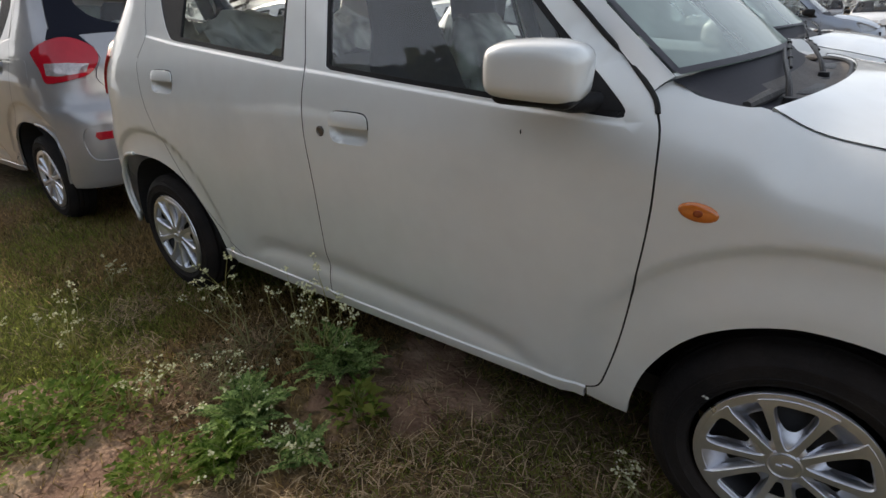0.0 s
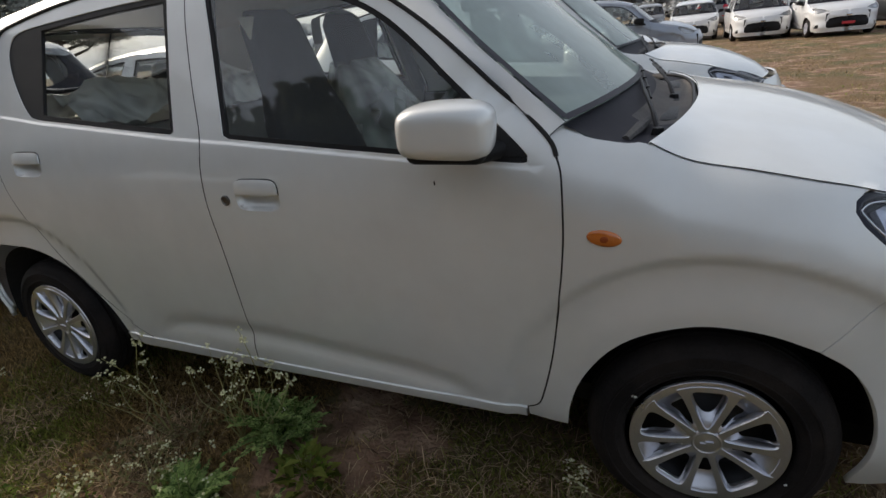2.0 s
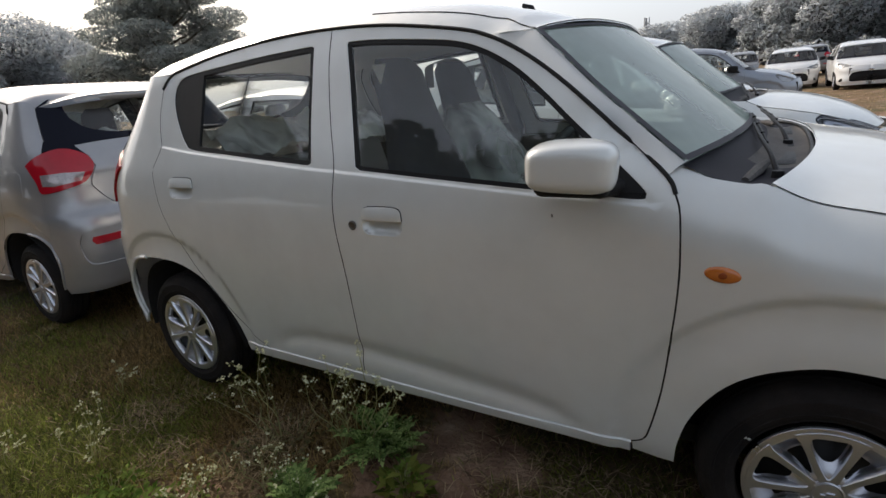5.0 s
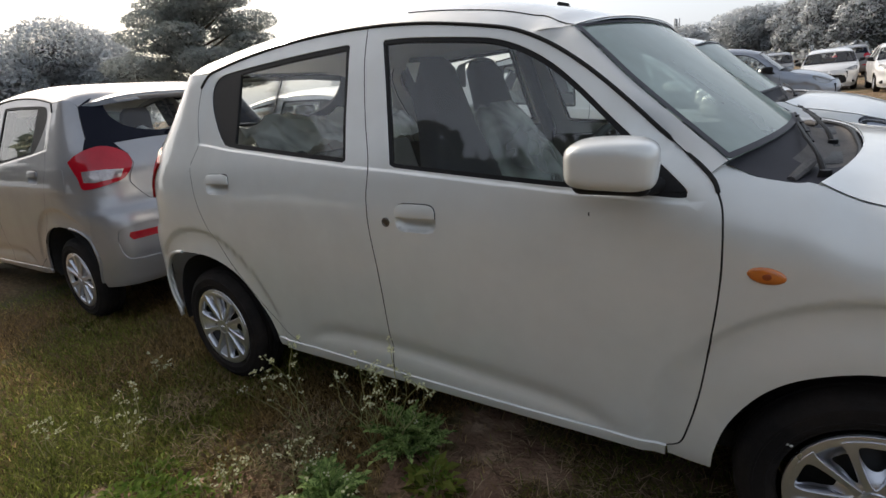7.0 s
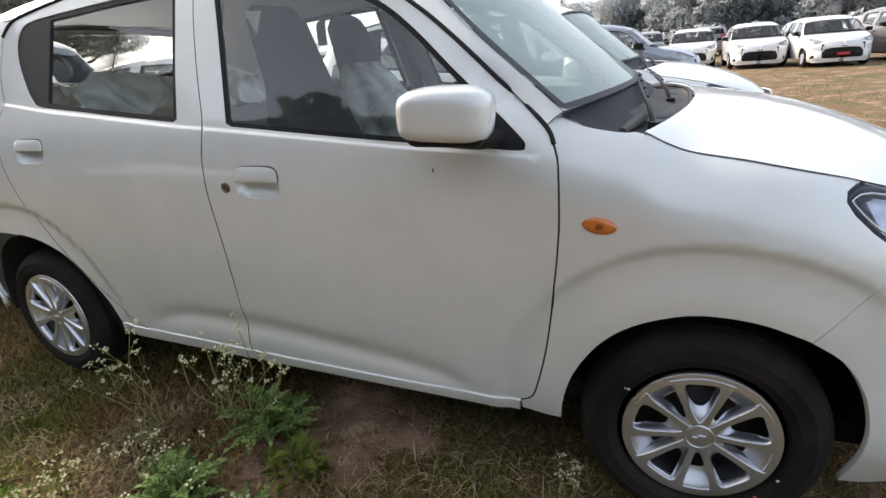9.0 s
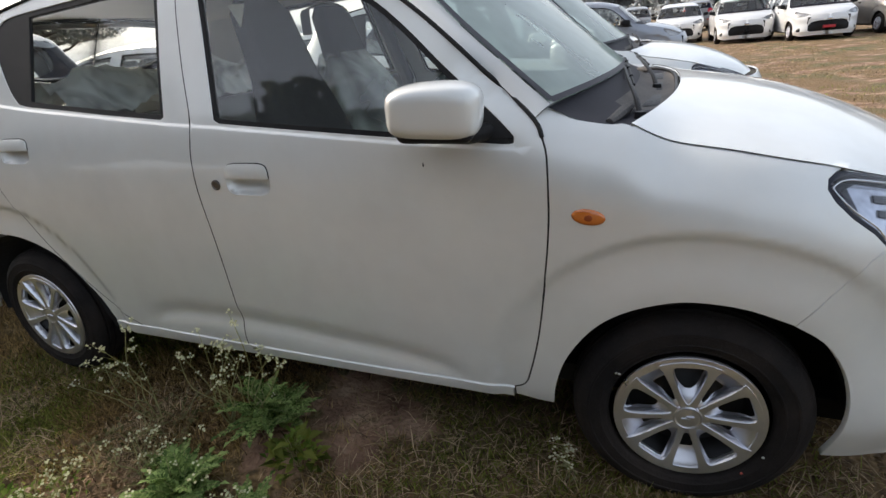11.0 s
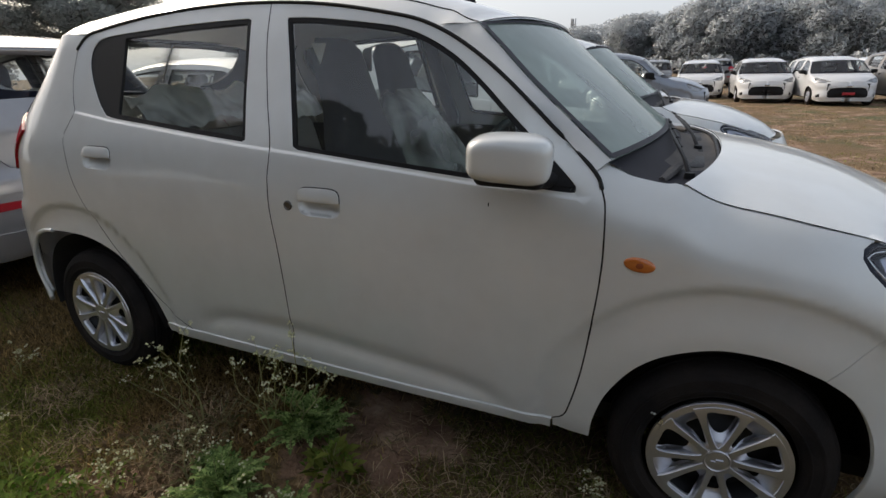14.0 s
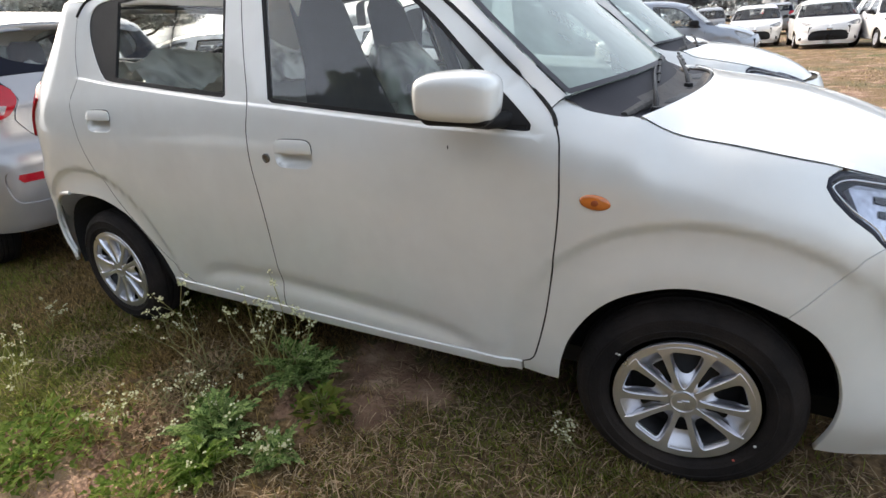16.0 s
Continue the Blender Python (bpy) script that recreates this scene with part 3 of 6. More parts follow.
def wheel_parts():
    """Meshes of one wheel, its outer face towards -y: tyre, cover, inner rim."""
    bm = bmesh.new()
    R = 0.281
    prof = [(0.186, 0.020), (0.190, 0.006), (0.200, 0.001), (0.208, -0.0005), (0.209, -0.0022), (0.212, -0.0022), (0.213, -0.0008), (0.235, 0.0), (0.236, -0.0015), (0.242, -0.0008), (0.243, 0.0015), (0.255, 0.006), (0.266, 0.014), (0.275, 0.026), (R - 0.002, 0.036),
            (R - 0.009, 0.040), (R - 0.009, 0.046), (R, 0.048), (R + 0.001, 0.062), (R - 0.007, 0.064), (R - 0.007, 0.070), (R + 0.001, 0.072), (R + 0.001, 0.096), (R - 0.007, 0.098), (R - 0.007, 0.104), (R, 0.106),
            (R - 0.002, 0.130), (0.275, 0.142), (0.255, 0.160), (0.222, 0.166), (0.186, 0.150)]
    revolve(bm, prof, 44)
    tyre = bm

    def at(axial, lateral, k):
        """A point of sector k: along its axis, then across."""
        b = k * math.pi / 5 + math.pi / 2
        return (axial * math.cos(b) - lateral * math.sin(b), axial * math.sin(b) + lateral * math.cos(b))

    def sides(half):
        return half + [(a, -w) for a, w in half[::-1] if abs(w) > 1e-6]

    holes, wedges = [], []
    for k in range(0, 10, 2):
        eye = sides([(0.160, 0.0), (0.159, 0.029), (0.150, 0.036), (0.124, 0.034), (0.100, 0.027), (0.084, 0.014), (0.080, 0.0)])
        holes.append(smooth2([at(a, w, k) for a, w in eye + eye[:1]], 3)[:-1])
        gap = sides([(0.124, 0.0), (0.123, 0.016), (0.116, 0.020), (0.100, 0.015), (0.082, 0.010), (0.064, 0.005), (0.060, 0.0)])
        holes.append(smooth2([at(a, w, k + 1) for a, w in gap + gap[:1]], 3)[:-1])
        rim_arc = [(0.179 * math.cos(0.445 - 0.89 * i / 10), 0.179 * math.sin(0.445 - 0.89 * i / 10)) for i in range(11)]
        outer = rim_arc + [(0.145, -0.0640), (0.120, -0.0530), (0.080, -0.0370), (0.048, -0.0245), (0.034, -0.020), (0.028, 0.0), (0.034, 0.020), (0.048, 0.0245), (0.080, 0.0370), (0.120, 0.0530), (0.145, 0.0640)]
        inner = sides([(0.164, 0.0), (0.163, 0.030), (0.155, 0.041), (0.138, 0.041), (0.110, 0.033), (0.080, 0.0225), (0.054, 0.011), (0.042, 0.0)])
        wedges.append(([at(a, w, k) for a, w in outer], smooth2([at(a, w, k) for a, w in inner + inner[:1]], 3)[:-1]))

    def dish(p, q):
        r = math.hypot(p, q)
        return (p, 0.036 - 0.033 * step(0.120, 0.182, r) - 0.028 * step(0.105, 0.042, r), q)

    def raised(p, q):
        r = math.hypot(p, q)
        return (p, -0.002 + 0.005 * step(0.17, 0.05, r), q)

    cover = panel(disc_ring(0.186, 48), dish, 0.020, 0.0, 0.010, holes, flange=False)
    spokes = [panel(o, raised, 0.014, 0.0, 0.026, [i]) for o, i in wedges]
    ring = panel(disc_ring(0.191, 72), lambda p, q: (p, 0.0015, q), 0.012, 0.0, 0.012, [disc_ring(0.172, 66)])
    cover.joined(ring)
    bm = bmesh.new()
    revolve(bm, [(0.186, 0.03), (0.165, 0.05), (0.15, 0.085), (0.09, 0.070), (0.06, 0.05), (0.0, 0.045)], 40)
    return tyre, cover, bm, spokes


def corner_spline(points, corners, n=4):
    """A closed outline, smooth but for the corners named by index."""
    out = []
    c = sorted(corners)
    for a, b in zip(c, c[1:] + [c[0] + len(points)]):
        seg = [points[i % len(points)] for i in range(a, b + 1)]
        fine = smooth2(seg, n)
        # a small radius at each corner
        out += [tuple(Vector(fine[0]).lerp(Vector(fine[1]), 0.35))] + fine[1:-1] + [tuple(Vector(fine[-1]).lerp(Vector(fine[-2]), 0.35))]
    return out


def both(name, sheet, mat, parent, label=""):
    """A part on the right flank, and its twin on the left."""
    a = obj(name, sheet.mesh(name, mat), parent, label)
    b = obj(name, sheet.mirrored().mesh(name, mat), parent, label)
    return a, b


def offset_skin(d):
    """The skin pushed out by d."""
    def f(u, z):
        e = 0.003
        p = Vector(skin(u, z))
        a = Vector(skin(u + e, z)) - Vector(skin(u - e, z))
        b = Vector(skin(u, z + e)) - Vector(skin(u, z - e))
        n = a.cross(b)
        return p + n.normalized() * d if n.length > 1e-12 else p
    return f


_sheets = {}
WHEEL = {}


def hatch_sheets(size):
    """The pressed panels of the hatchback, worked out once for each fineness."""
    if size in _sheets:
        return _sheets[size]
    S = {}
    sm = smooth2
    roof = sm(ROOF_LINE, 4)
    roof_f = sm(cut(ROOF_LINE, (-0.344, 0.983), (-1.458, 1.488)), 4)
    roof_r = sm(cut(ROOF_LINE, (-1.458, 1.488), (-2.40, 1.37)), 4)
    b, c, d = sm(B_LINE, 4), sm(C_LINE, 4), sm(D_LINE, 4)
    sill = sm(SILL_TOP, 3)
    i = min(range(len(sill)), key=lambda k: abs(sill[k][0] + 1.36))
    front = roof_f + b[1:] + sill[:i][::-1] + d[1:-1][::-1]
    f_hole, r_hole = corner_spline(F_GLASS, [0, 3, 14]), corner_spline(R_GLASS, [0, 3])
    cups = {}
    for name, x0, x1, z0, z1 in (("front", -1.258, -1.100, 0.842, 0.936), ("rear", -2.288, -2.128, 0.934, 1.022)):
        cx, cz, hx, hz = (x0 + x1) / 2, (z0 + z1) / 2, (x1 - x0) / 2, (z1 - z0) / 2
        ring = [(cx + hx * math.copysign(abs(math.cos(a)) ** 0.42, math.cos(a)), cz + hz * math.copysign(abs(math.sin(a)) ** 0.5, math.sin(a))) for a in [2 * math.pi * k / 40 for k in range(40)]]
        cups[name] = ring

        def bowl(u, z, cx=cx, cz=cz, hx=hx, hz=hz):
            r = (abs((u - cx) / hx) ** 4 + abs((z - cz) / hz) ** 3)
            x, y, w = skin(u, z)
            return (x, y + 0.002 + 0.024 * max(0.0, 1 - r) ** 0.7, w)

        S[name + "_cup"] = panel(ring, bowl, 0.008, -0.0005, 0.01, flange=False)
        flap = [p for p in ring if p[1] > cz - hz * 0.22]
        flap.sort(key=lambda p: math.atan2(p[1] - cz, p[0] - cx + 1e-9))
        flap = [tuple(p) for p in shrink(resample([Vector(p) for p in flap], 0.012), 0.0028)]

        def lid(u, z, cx=cx, cz=cz, hx=hx, hz=hz):
            t = max(0.0, min(1.0, (z - (cz - hz * 0.22)) / (hz * 1.22)))
            x, y, w = skin(u, z)
            return (x, y - 0.011 * math.sin(math.pi * (0.18 + 0.62 * (1 - t))) * (1 - abs((u - cx) / hx) ** 6 * 0.6), w)

        S[name + "_flap"] = panel(flap, lid, 0.010, 0, 0.012)
        S[name + "_rim"] = [tuple(offset_skin(-0.0012)(*p)) for p in resample([Vector(p) for p in flap], 0.008)]
    folds = FOLDS if size < 0.04 else ()
    S["front_door"] = panel(front, skin, size, holes=[f_hole, cups["front"]], lines=folds)
    rear = roof_r + c[1:] + sill[i:][::-1][1:] + b[1:-1][::-1]
    S["rear_door"] = panel(rear, skin, size, holes=[r_hole, cups["rear"]], lines=folds)
    S["sill"] = panel(sill + [(-2.004, 0.3185), (-2.0, 0.282), (-1.9, 0.276), (-1.36, 0.270), (-0.44, 0.262), (-0.44, 0.29)], offset_skin(0.006), size, 0.0012)
    lamp_side = [(0.262, 0.884), (0.235, 0.884), (0.216, 0.874), (0.214, 0.858), (0.228, 0.836), (0.262, 0.802), (0.305, 0.768), (0.335, 0.735)]
    seam = [(0.303, 0.715), (0.247, 0.645), (0.185, 0.575)]
    crest = [(-0.366, 1.02), (-0.337, 1.042), (-0.29, 1.018), (-0.24, 1.006), (-0.20, 1.0), (-0.165, 0.997), (-0.08, 0.958), (0.035, 0.936), (0.14, 0.913), (0.22, 0.895), (0.262, 0.884)]
    arch_f = sm(cut(F_ARCH, (0.185, 0.575), (-0.328, 0.262)), 4)
    fender = wrapped(sm(crest, 3) + lamp_side[1:] + seam + arch_f[1:] + [(-0.436, 0.266)] + d[::-1])
    S["front_wing"] = panel(fender, skin, size * 0.5 if size < 0.04 else size)
    S["headlamp"] = [(0.262, 0.884), (0.235, 0.884), (0.216, 0.874), (0.214, 0.858), (0.228, 0.836), (0.262, 0.802), (0.305, 0.768), (0.345, 0.728), (0.45, 0.715), (0.53, 0.735), (0.56, 0.765), (0.50, 0.80), (0.40, 0.842), (0.32, 0.868)]
    lamp = wrapped(corner_spline(S["headlamp"], [0], 4))
    S["headlamp_edge"] = panel(lamp, offset_skin(-0.002), 0.02, 0.001, 0.03, holes=[[tuple(p) for p in shrink(resample([Vector(p) for p in lamp], 0.02), 0.009)]])
    S["headlamp_pocket"] = panel(lamp, offset_skin(-0.034), 0.03, 0.002, 0.004)
    S["headlamp_trim"] = panel(wrapped([(0.268, 0.858), (0.285, 0.862), (0.36, 0.838), (0.44, 0.80), (0.47, 0.765), (0.42, 0.735), (0.345, 0.748), (0.295, 0.80)]), offset_skin(-0.020), 0.02, 0.0, 0.014)
    for k, (x, z) in enumerate(((0.318, 0.836), (0.328, 0.808), (0.40, 0.792))):
        S["headlamp_slot_%d" % k] = panel(wrapped([(x, z), (x + 0.045, z - 0.012), (x + 0.047, z - 0.023), (x + 0.022, z - 0.019), (x + 0.002, z - 0.012)]), offset_skin(-0.016), 0.02, 0.0, 0.003)
    S["headlamp_line"] = [tuple(offset_skin(-0.006)(*p)) for p in shrink(resample([Vector(p) for p in lamp], 0.02), 0.016)]
    small = shrink(resample([Vector(p) for p in lamp], 0.02), 0.007)
    S["headlamp_lens"] = panel([tuple(p) for p in small], offset_skin(0.001), 0.02, 0, 0.006)
    # quarter panel, from the rear door to the tailgate and lamp
    lamp_t = [(-2.712, 1.06), (-2.814, 1.10), (-2.984, 1.13), (-3.10, 1.135), (-3.18, 1.12), (-3.248, 1.08), (-3.264, 1.02), (-3.239, 0.965), (-3.197, 0.93), (-3.094, 0.91), (-2.95, 0.897), (-2.856, 0.90), (-2.823, 0.96), (-2.772, 1.01)]
    S["tail_lamp"] = panel(sm(lamp_t + lamp_t[:1], 4)[:-1], offset_skin(0.010), 0.015, 0.001, 0.03)
    clear = [(-2.874, 1.0), (-2.885, 0.938), (-3.0, 0.932), (-3.19, 0.946), (-3.215, 0.99), (-3.086, 1.0)]
    S["tail_lamp_clear"] = panel(clear, offset_skin(0.0125), 0.02, 0.0, 0.006)
    S["lamp_cap"] = panel([(-2.935, 1.185), (-3.02, 1.172), (-3.188, 1.152), (-3.256, 1.075), (-3.18, 1.124), (-3.0, 1.137), (-2.905, 1.128)], offset_skin(0.006), 0.02, 0.0, 0.012)
    arch_r = sm(cut(R_ARCH, (-2.008, 0.320), (-2.728, 0.33)), 4)
    seam_r = [(-2.75, 0.62), (-2.79, 0.70), (-2.82, 0.80), (-2.856, 0.896)]
    edge_up = seam_r[1:] + [(-2.823, 0.96), (-2.772, 1.01), (-2.712, 1.06), (-2.814, 1.10), (-2.90, 1.125), (-2.945, 1.17), (-2.865, 1.33), (-2.850, 1.385), (-2.81, 1.41), (-2.72, 1.429), (-2.60, 1.436), (-2.47, 1.435)]
    quarter = [(-2.008, 0.3195)] + arch_r[1:-8] + [(-2.75, 0.62)] + edge_up + [(-2.36, 1.422)] + c
    S["quarter_panel"] = panel(quarter, skin, size * 0.6 if size < 0.04 else size)
    bump = list(arch_r[-9:]) + [(-2.80, 0.275), (-3.36, 0.275), (-3.36, 0.772), (-3.292, 0.79), (-3.236, 0.912), (-3.094, 0.906), (-2.95, 0.893)] + seam_r[::-1]
    hollow = [(-3.0, 0.575), (-3.03, 0.625), (-3.10, 0.648), (-3.355, 0.66), (-3.355, 0.44), (-3.10, 0.445), (-3.03, 0.475), (-3.005, 0.52)]
    hollow = [tuple(p) for p in corner_spline(hollow, [3, 4], 4)]
    S["rear_bumper"] = panel(bump, skin, size * 0.7 if size < 0.04 else size, 0.0008, 0.018, holes=[hollow])
    S["bumper_recess"] = panel(hollow, offset_skin(-0.013), 0.04, -0.006, 0.004)
    S["reflector"] = panel([(-3.105, 0.59), (-3.12, 0.612), (-3.28, 0.612), (-3.285, 0.57), (-3.13, 0.566)], offset_skin(-0.005), 0.03, 0, 0.012)
    S["tailgate"] = panel([(-3.36, 0.776), (-3.36, 1.163), (-3.19, 1.15), (-3.258, 1.07), (-3.272, 1.02), (-3.247, 0.955), (-3.24, 0.912), (-3.296, 0.792)], skin, size, 0.0012)
    S["rear_backing"] = panel([(-3.36, 0.66), (-3.36, 1.18), (-2.95, 1.18), (-2.69, 1.06), (-2.82, 0.86), (-2.79, 0.68)], offset_skin(-0.012), 0.05, 0, 0.003, flange=False)
    S["rear_glass_band"] = panel([(-3.36, 1.166), (-3.19, 1.154), (-2.948, 1.178), (-2.868, 1.34), (-2.855, 1.385), (-3.0, 1.43), (-3.36, 1.445)], skin, size, 0.001,
                                 holes=[[(-3.355, 1.19), (-3.324, 1.212), (-3.239, 1.258), (-3.16, 1.315), (-3.122, 1.37), (-3.125, 1.41), (-3.20, 1.425), (-3.355, 1.432)]])
    S["rear_window"] = panel([(-3.36, 1.183), (-3.324, 1.205), (-3.235, 1.252), (-3.155, 1.31), (-3.115, 1.37), (-3.118, 1.415), (-3.20, 1.43), (-3.36, 1.437)], offset_skin(-0.003), size, 0, 0.003)
    # front bumper with its mouth
    nose = wrapped([(0.185, 0.575), (0.247, 0.645), (0.303, 0.715), (0.335, 0.735), (0.345, 0.726), (0.45, 0.712), (0.53, 0.730), (0.565, 0.763)])
    arch_b = sm(cut(F_ARCH, (0.300, 0.186), (0.185, 0.575)), 3)
    end = XF + LF
    mouth = [(end - 0.46, 0.46), (end - 0.50, 0.52), (end - 0.44, 0.62), (end - 0.30, 0.685), (end + 0.01, 0.70), (end + 0.01, 0.43), (end - 0.38, 0.43)]
    fog = [(end - 0.42, 0.31), (end - 0.40, 0.37), (end - 0.32, 0.37), (end - 0.30, 0.31)]
    if size > 0.04:
        fog = [(end - 0.62, 0.30), (end - 0.58, 0.375), (end - 0.50, 0.39), (end - 0.44, 0.31), (end - 0.46, 0.275), (end - 0.58, 0.27)]
        mouth = [(end - 0.26, 0.32), (end - 0.36, 0.45), (end - 0.33, 0.55), (end - 0.20, 0.585), (end + 0.01, 0.59), (end + 0.01, 0.27), (end - 0.19, 0.27)]
    S["front_bumper"] = panel(nose + [(u_of(0.60, 0.765), 0.765), (end + 0.01, 0.775), (end + 0.01, 0.165), (0.62, 0.150), (0.46, 0.160)] + wrapped(arch_b), skin, size, 0.001, holes=[mouth[:4] + [(end, mouth[4][1]), (end, mouth[5][1])] + mouth[6:], fog])
    S["grille"] = panel(mouth, offset_skin(-0.02), 0.05, 0, 0.004)
    S["fog_pocket"] = panel(fog, offset_skin(-0.02), 0.05, 0, 0.004)
    # glass, laid 4 mm in, with its black surround
    S["front_frame"] = panel(f_hole, offset_skin(-0.003), 0.03, -0.001, 0.012, holes=[[tuple(p) for p in shrink([Vector(p) for p in f_hole], 0.013)]])
    f_in = [tuple(p) for p in shrink([Vector(p) for p in f_hole], 0.014)]
    S["front_glass"] = panel(f_in, offset_skin(-0.007), 0.04, 0, 0.004)
    S["rear_frame"] = panel(r_hole, offset_skin(-0.003), 0.03, -0.001, 0.012, holes=[[(-2.118, 1.136), (-2.14, 1.405), (-1.81, 1.422), (-1.548, 1.428), (-1.536, 1.34), (-1.520, 1.20), (-1.500, 1.073), (-1.727, 1.094), (-1.93, 1.114)]])
    r_in = [tuple(p) for p in shrink([Vector(p) for p in r_hole], 0.012)]
    S["rear_pane"] = panel([(-2.13, 1.125), (-2.155, 1.412), (-1.80, 1.431), (-1.54, 1.437), (-1.528, 1.34), (-1.512, 1.20), (-1.490, 1.064), (-1.727, 1.085), (-1.93, 1.105)], offset_skin(-0.007), 0.04, 0, 0.004)
    S["mirror_sail"] = panel([(-0.41, 0.985), (-0.46, 1.035), (-0.53, 1.095), (-0.56, 1.11), (-0.545, 0.985)], offset_skin(-0.001), 0.03, 0, 0.006)
    # A pillar, between the door and the windscreen
    line = spline([(x, -half_width(x, z), z) for x, z in cut(ROOF_LINE, (-0.863, 1.391), (-0.366, 1.02))], False, 4)

    def pillar(s, w):
        k = s * (len(line) - 1)
        i = min(int(k), len(line) - 2)
        a = line[i].lerp(line[i + 1], k - i)
        e = Vector((-0.79, -0.652, 1.391)).lerp(EDGE_LINE[0], min(1, s / 0.18)) if s < 0.18 else screen_edge((s - 0.18) / 0.82)
        w = 0.035 + 0.965 * w
        p = a.lerp(e, w)
        return p + Vector((0.2, -0.75, 0.62)) * 0.004 * 4 * w * (1 - w) * min(1, s * 5)

    S["pillar"] = grid_sheet(pillar, 40, 10)
    # black tubes: rubber along the roof line, the other gaps' shade as strips
    for name, pts, rad, deep in (("roof_seal", ROOF_LINE, 0.0055, 0.0012), ("b_gap", B_LINE, 0.0042, -0.0038), ("c_gap", C_LINE, 0.0036, -0.0036), ("wing_gap", D_LINE, 0.0052, -0.0045)):
        bm = bmesh.new()
        lay = offset_skin(deep)
        tube(bm, [lay(*p) for p in sm(pts, 4)], rad, 8)
        S[name] = bm
    _sheets[size] = S
    return S


def seat_bm(rear=False):
    bm = bmesh.new()
    if rear:
        box(bm, (-0.08, -0.60, 0.0), (0.46, 0.60, 0.16), 0.05)
        box(bm, (-0.10, -0.60, 0.10), (0.05, 0.60, 0.62), 0.05, pose(-0.03, 0, 0, 0, -16, 0))
        for y in (-0.33, 0.33):
            box(bm, (-0.06, y - 0.13, 0.60), (0.03, y + 0.13, 0.74), 0.035, pose(-0.09, 0, 0, 0, -12, 0))
    else:
        box(bm, (-0.05, -0.24, 0.0), (0.46, 0.24, 0.16), 0.06)
        # one-piece back with a shoulder that narrows into the headrest
        rows = [(0.08, 0.235, 0.075), (0.34, 0.24, 0.075), (0.52, 0.225, 0.07), (0.64, 0.19, 0.065), (0.73, 0.150, 0.060), (0.84, 0.135, 0.055), (0.94, 0.125, 0.050), (0.985, 0.09, 0.03)]
        rings = []
        for z, w, d in rows:
            x0 = -0.02 - 0.26 * z
            ring = []
            for k in range(16):
                a = 2 * math.pi * k / 16
                cx, cy = math.cos(a), math.sin(a)
                ring.append(bm.verts.new((x0 + d * math.copysign(abs(cx) ** 0.6, cx), w * math.copysign(abs(cy) ** 0.5, cy), z)))
            rings.append(ring)
        for a, b in zip(rings, rings[1:]):
            for k in range(16):
                bm.faces.new((a[k], a[(k + 1) % 16], b[(k + 1) % 16], b[k]))
        bm.faces.new(rings[0][::-1])
        bm.faces.new(rings[-1])
    return bm


def plastic_cover(car):
    """Clear plastic left over the passenger seat and heaped on the rear bench."""
    def drape(u, v):
        a, z = 2 * math.pi * v, 0.20 + 0.60 * u
        wide = lerp_keys([(0.2, 0.30), (0.55, 0.26), (0.72, 0.20), (0.8, 0.15)], z)
        deep = lerp_keys([(0.2, 0.30), (0.55, 0.20), (0.72, 0.13), (0.8, 0.075)], z)
        k = 1 + 0.16 * noise.noise(Vector((math.cos(a) * 2.2, math.sin(a) * 2.2, z * 2.5))) + 0.05 * math.sin(9 * a + 3 * z)
        return Vector((-1.30 - 0.02 - 0.26 * min(z, 0.95) + deep * k * math.cos(a) + 0.05 * (1 - u), 0.36 + wide * k * math.sin(a), 0.40 + z * 0.98))
    obj("plastic_seat_cover", grid_sheet(drape, 26, 48, flip=True).mesh("plastic_seat_cover", PLASTIC), car, "clear crumpled plastic seat cover")

    def cap(u, v):
        a = math.pi * (1.06 - 1.12 * v)
        return Vector((-1.575 - 0.05 * u + 0.01 * math.sin(9 * v), 0.36 + (0.165 + 0.01 * math.sin(7 * v)) * math.cos(a), 1.325 + 0.075 * math.sin(a) ** 0.5 * (1 - 0.2 * u) + 0.004 * math.sin(13 * v) if math.sin(a) > 0 else 1.325 + 0.3 * math.sin(a)))
    obj("white_seat_wrap", grid_sheet(cap, 6, 24, thick=0.002).mesh("white_seat_wrap", WRAP_AND_GAP), car, "white plastic wrap over the headrest")
    # white triangle stands in for daylight through a gap beside the headrest
    bm = bmesh.new()
    box(bm, (-0.025, -0.001, -0.033), (0.025, 0.001, 0.033), 0.0005)
    for v in bm.verts:
        v.co.x *= 0.08 if v.co.z < 0 else 1.0
    part("daylight_gap", bm, WRAP_AND_GAP, car, "small white triangle for a daylit gap", m=pose(-1.361, -0.50, 1.330, 0, 0, 38))

    def heap(u, v):
        x, y = -2.16 - 0.32 * u, -0.58 + 1.16 * v
        z = 1.05 + 0.15 * math.sin(math.pi * u) + 0.07 * noise.noise(Vector((x * 9, y * 5, 1))) + 0.035 * noise.noise(Vector((x * 25, y * 17, 4)))
        return Vector((x, y, z))
    obj("plastic_sheet", grid_sheet(heap, 18, 44, flip=True).mesh("plastic_sheet", HEAP_FILM), car, "clear crumpled plastic sheet")


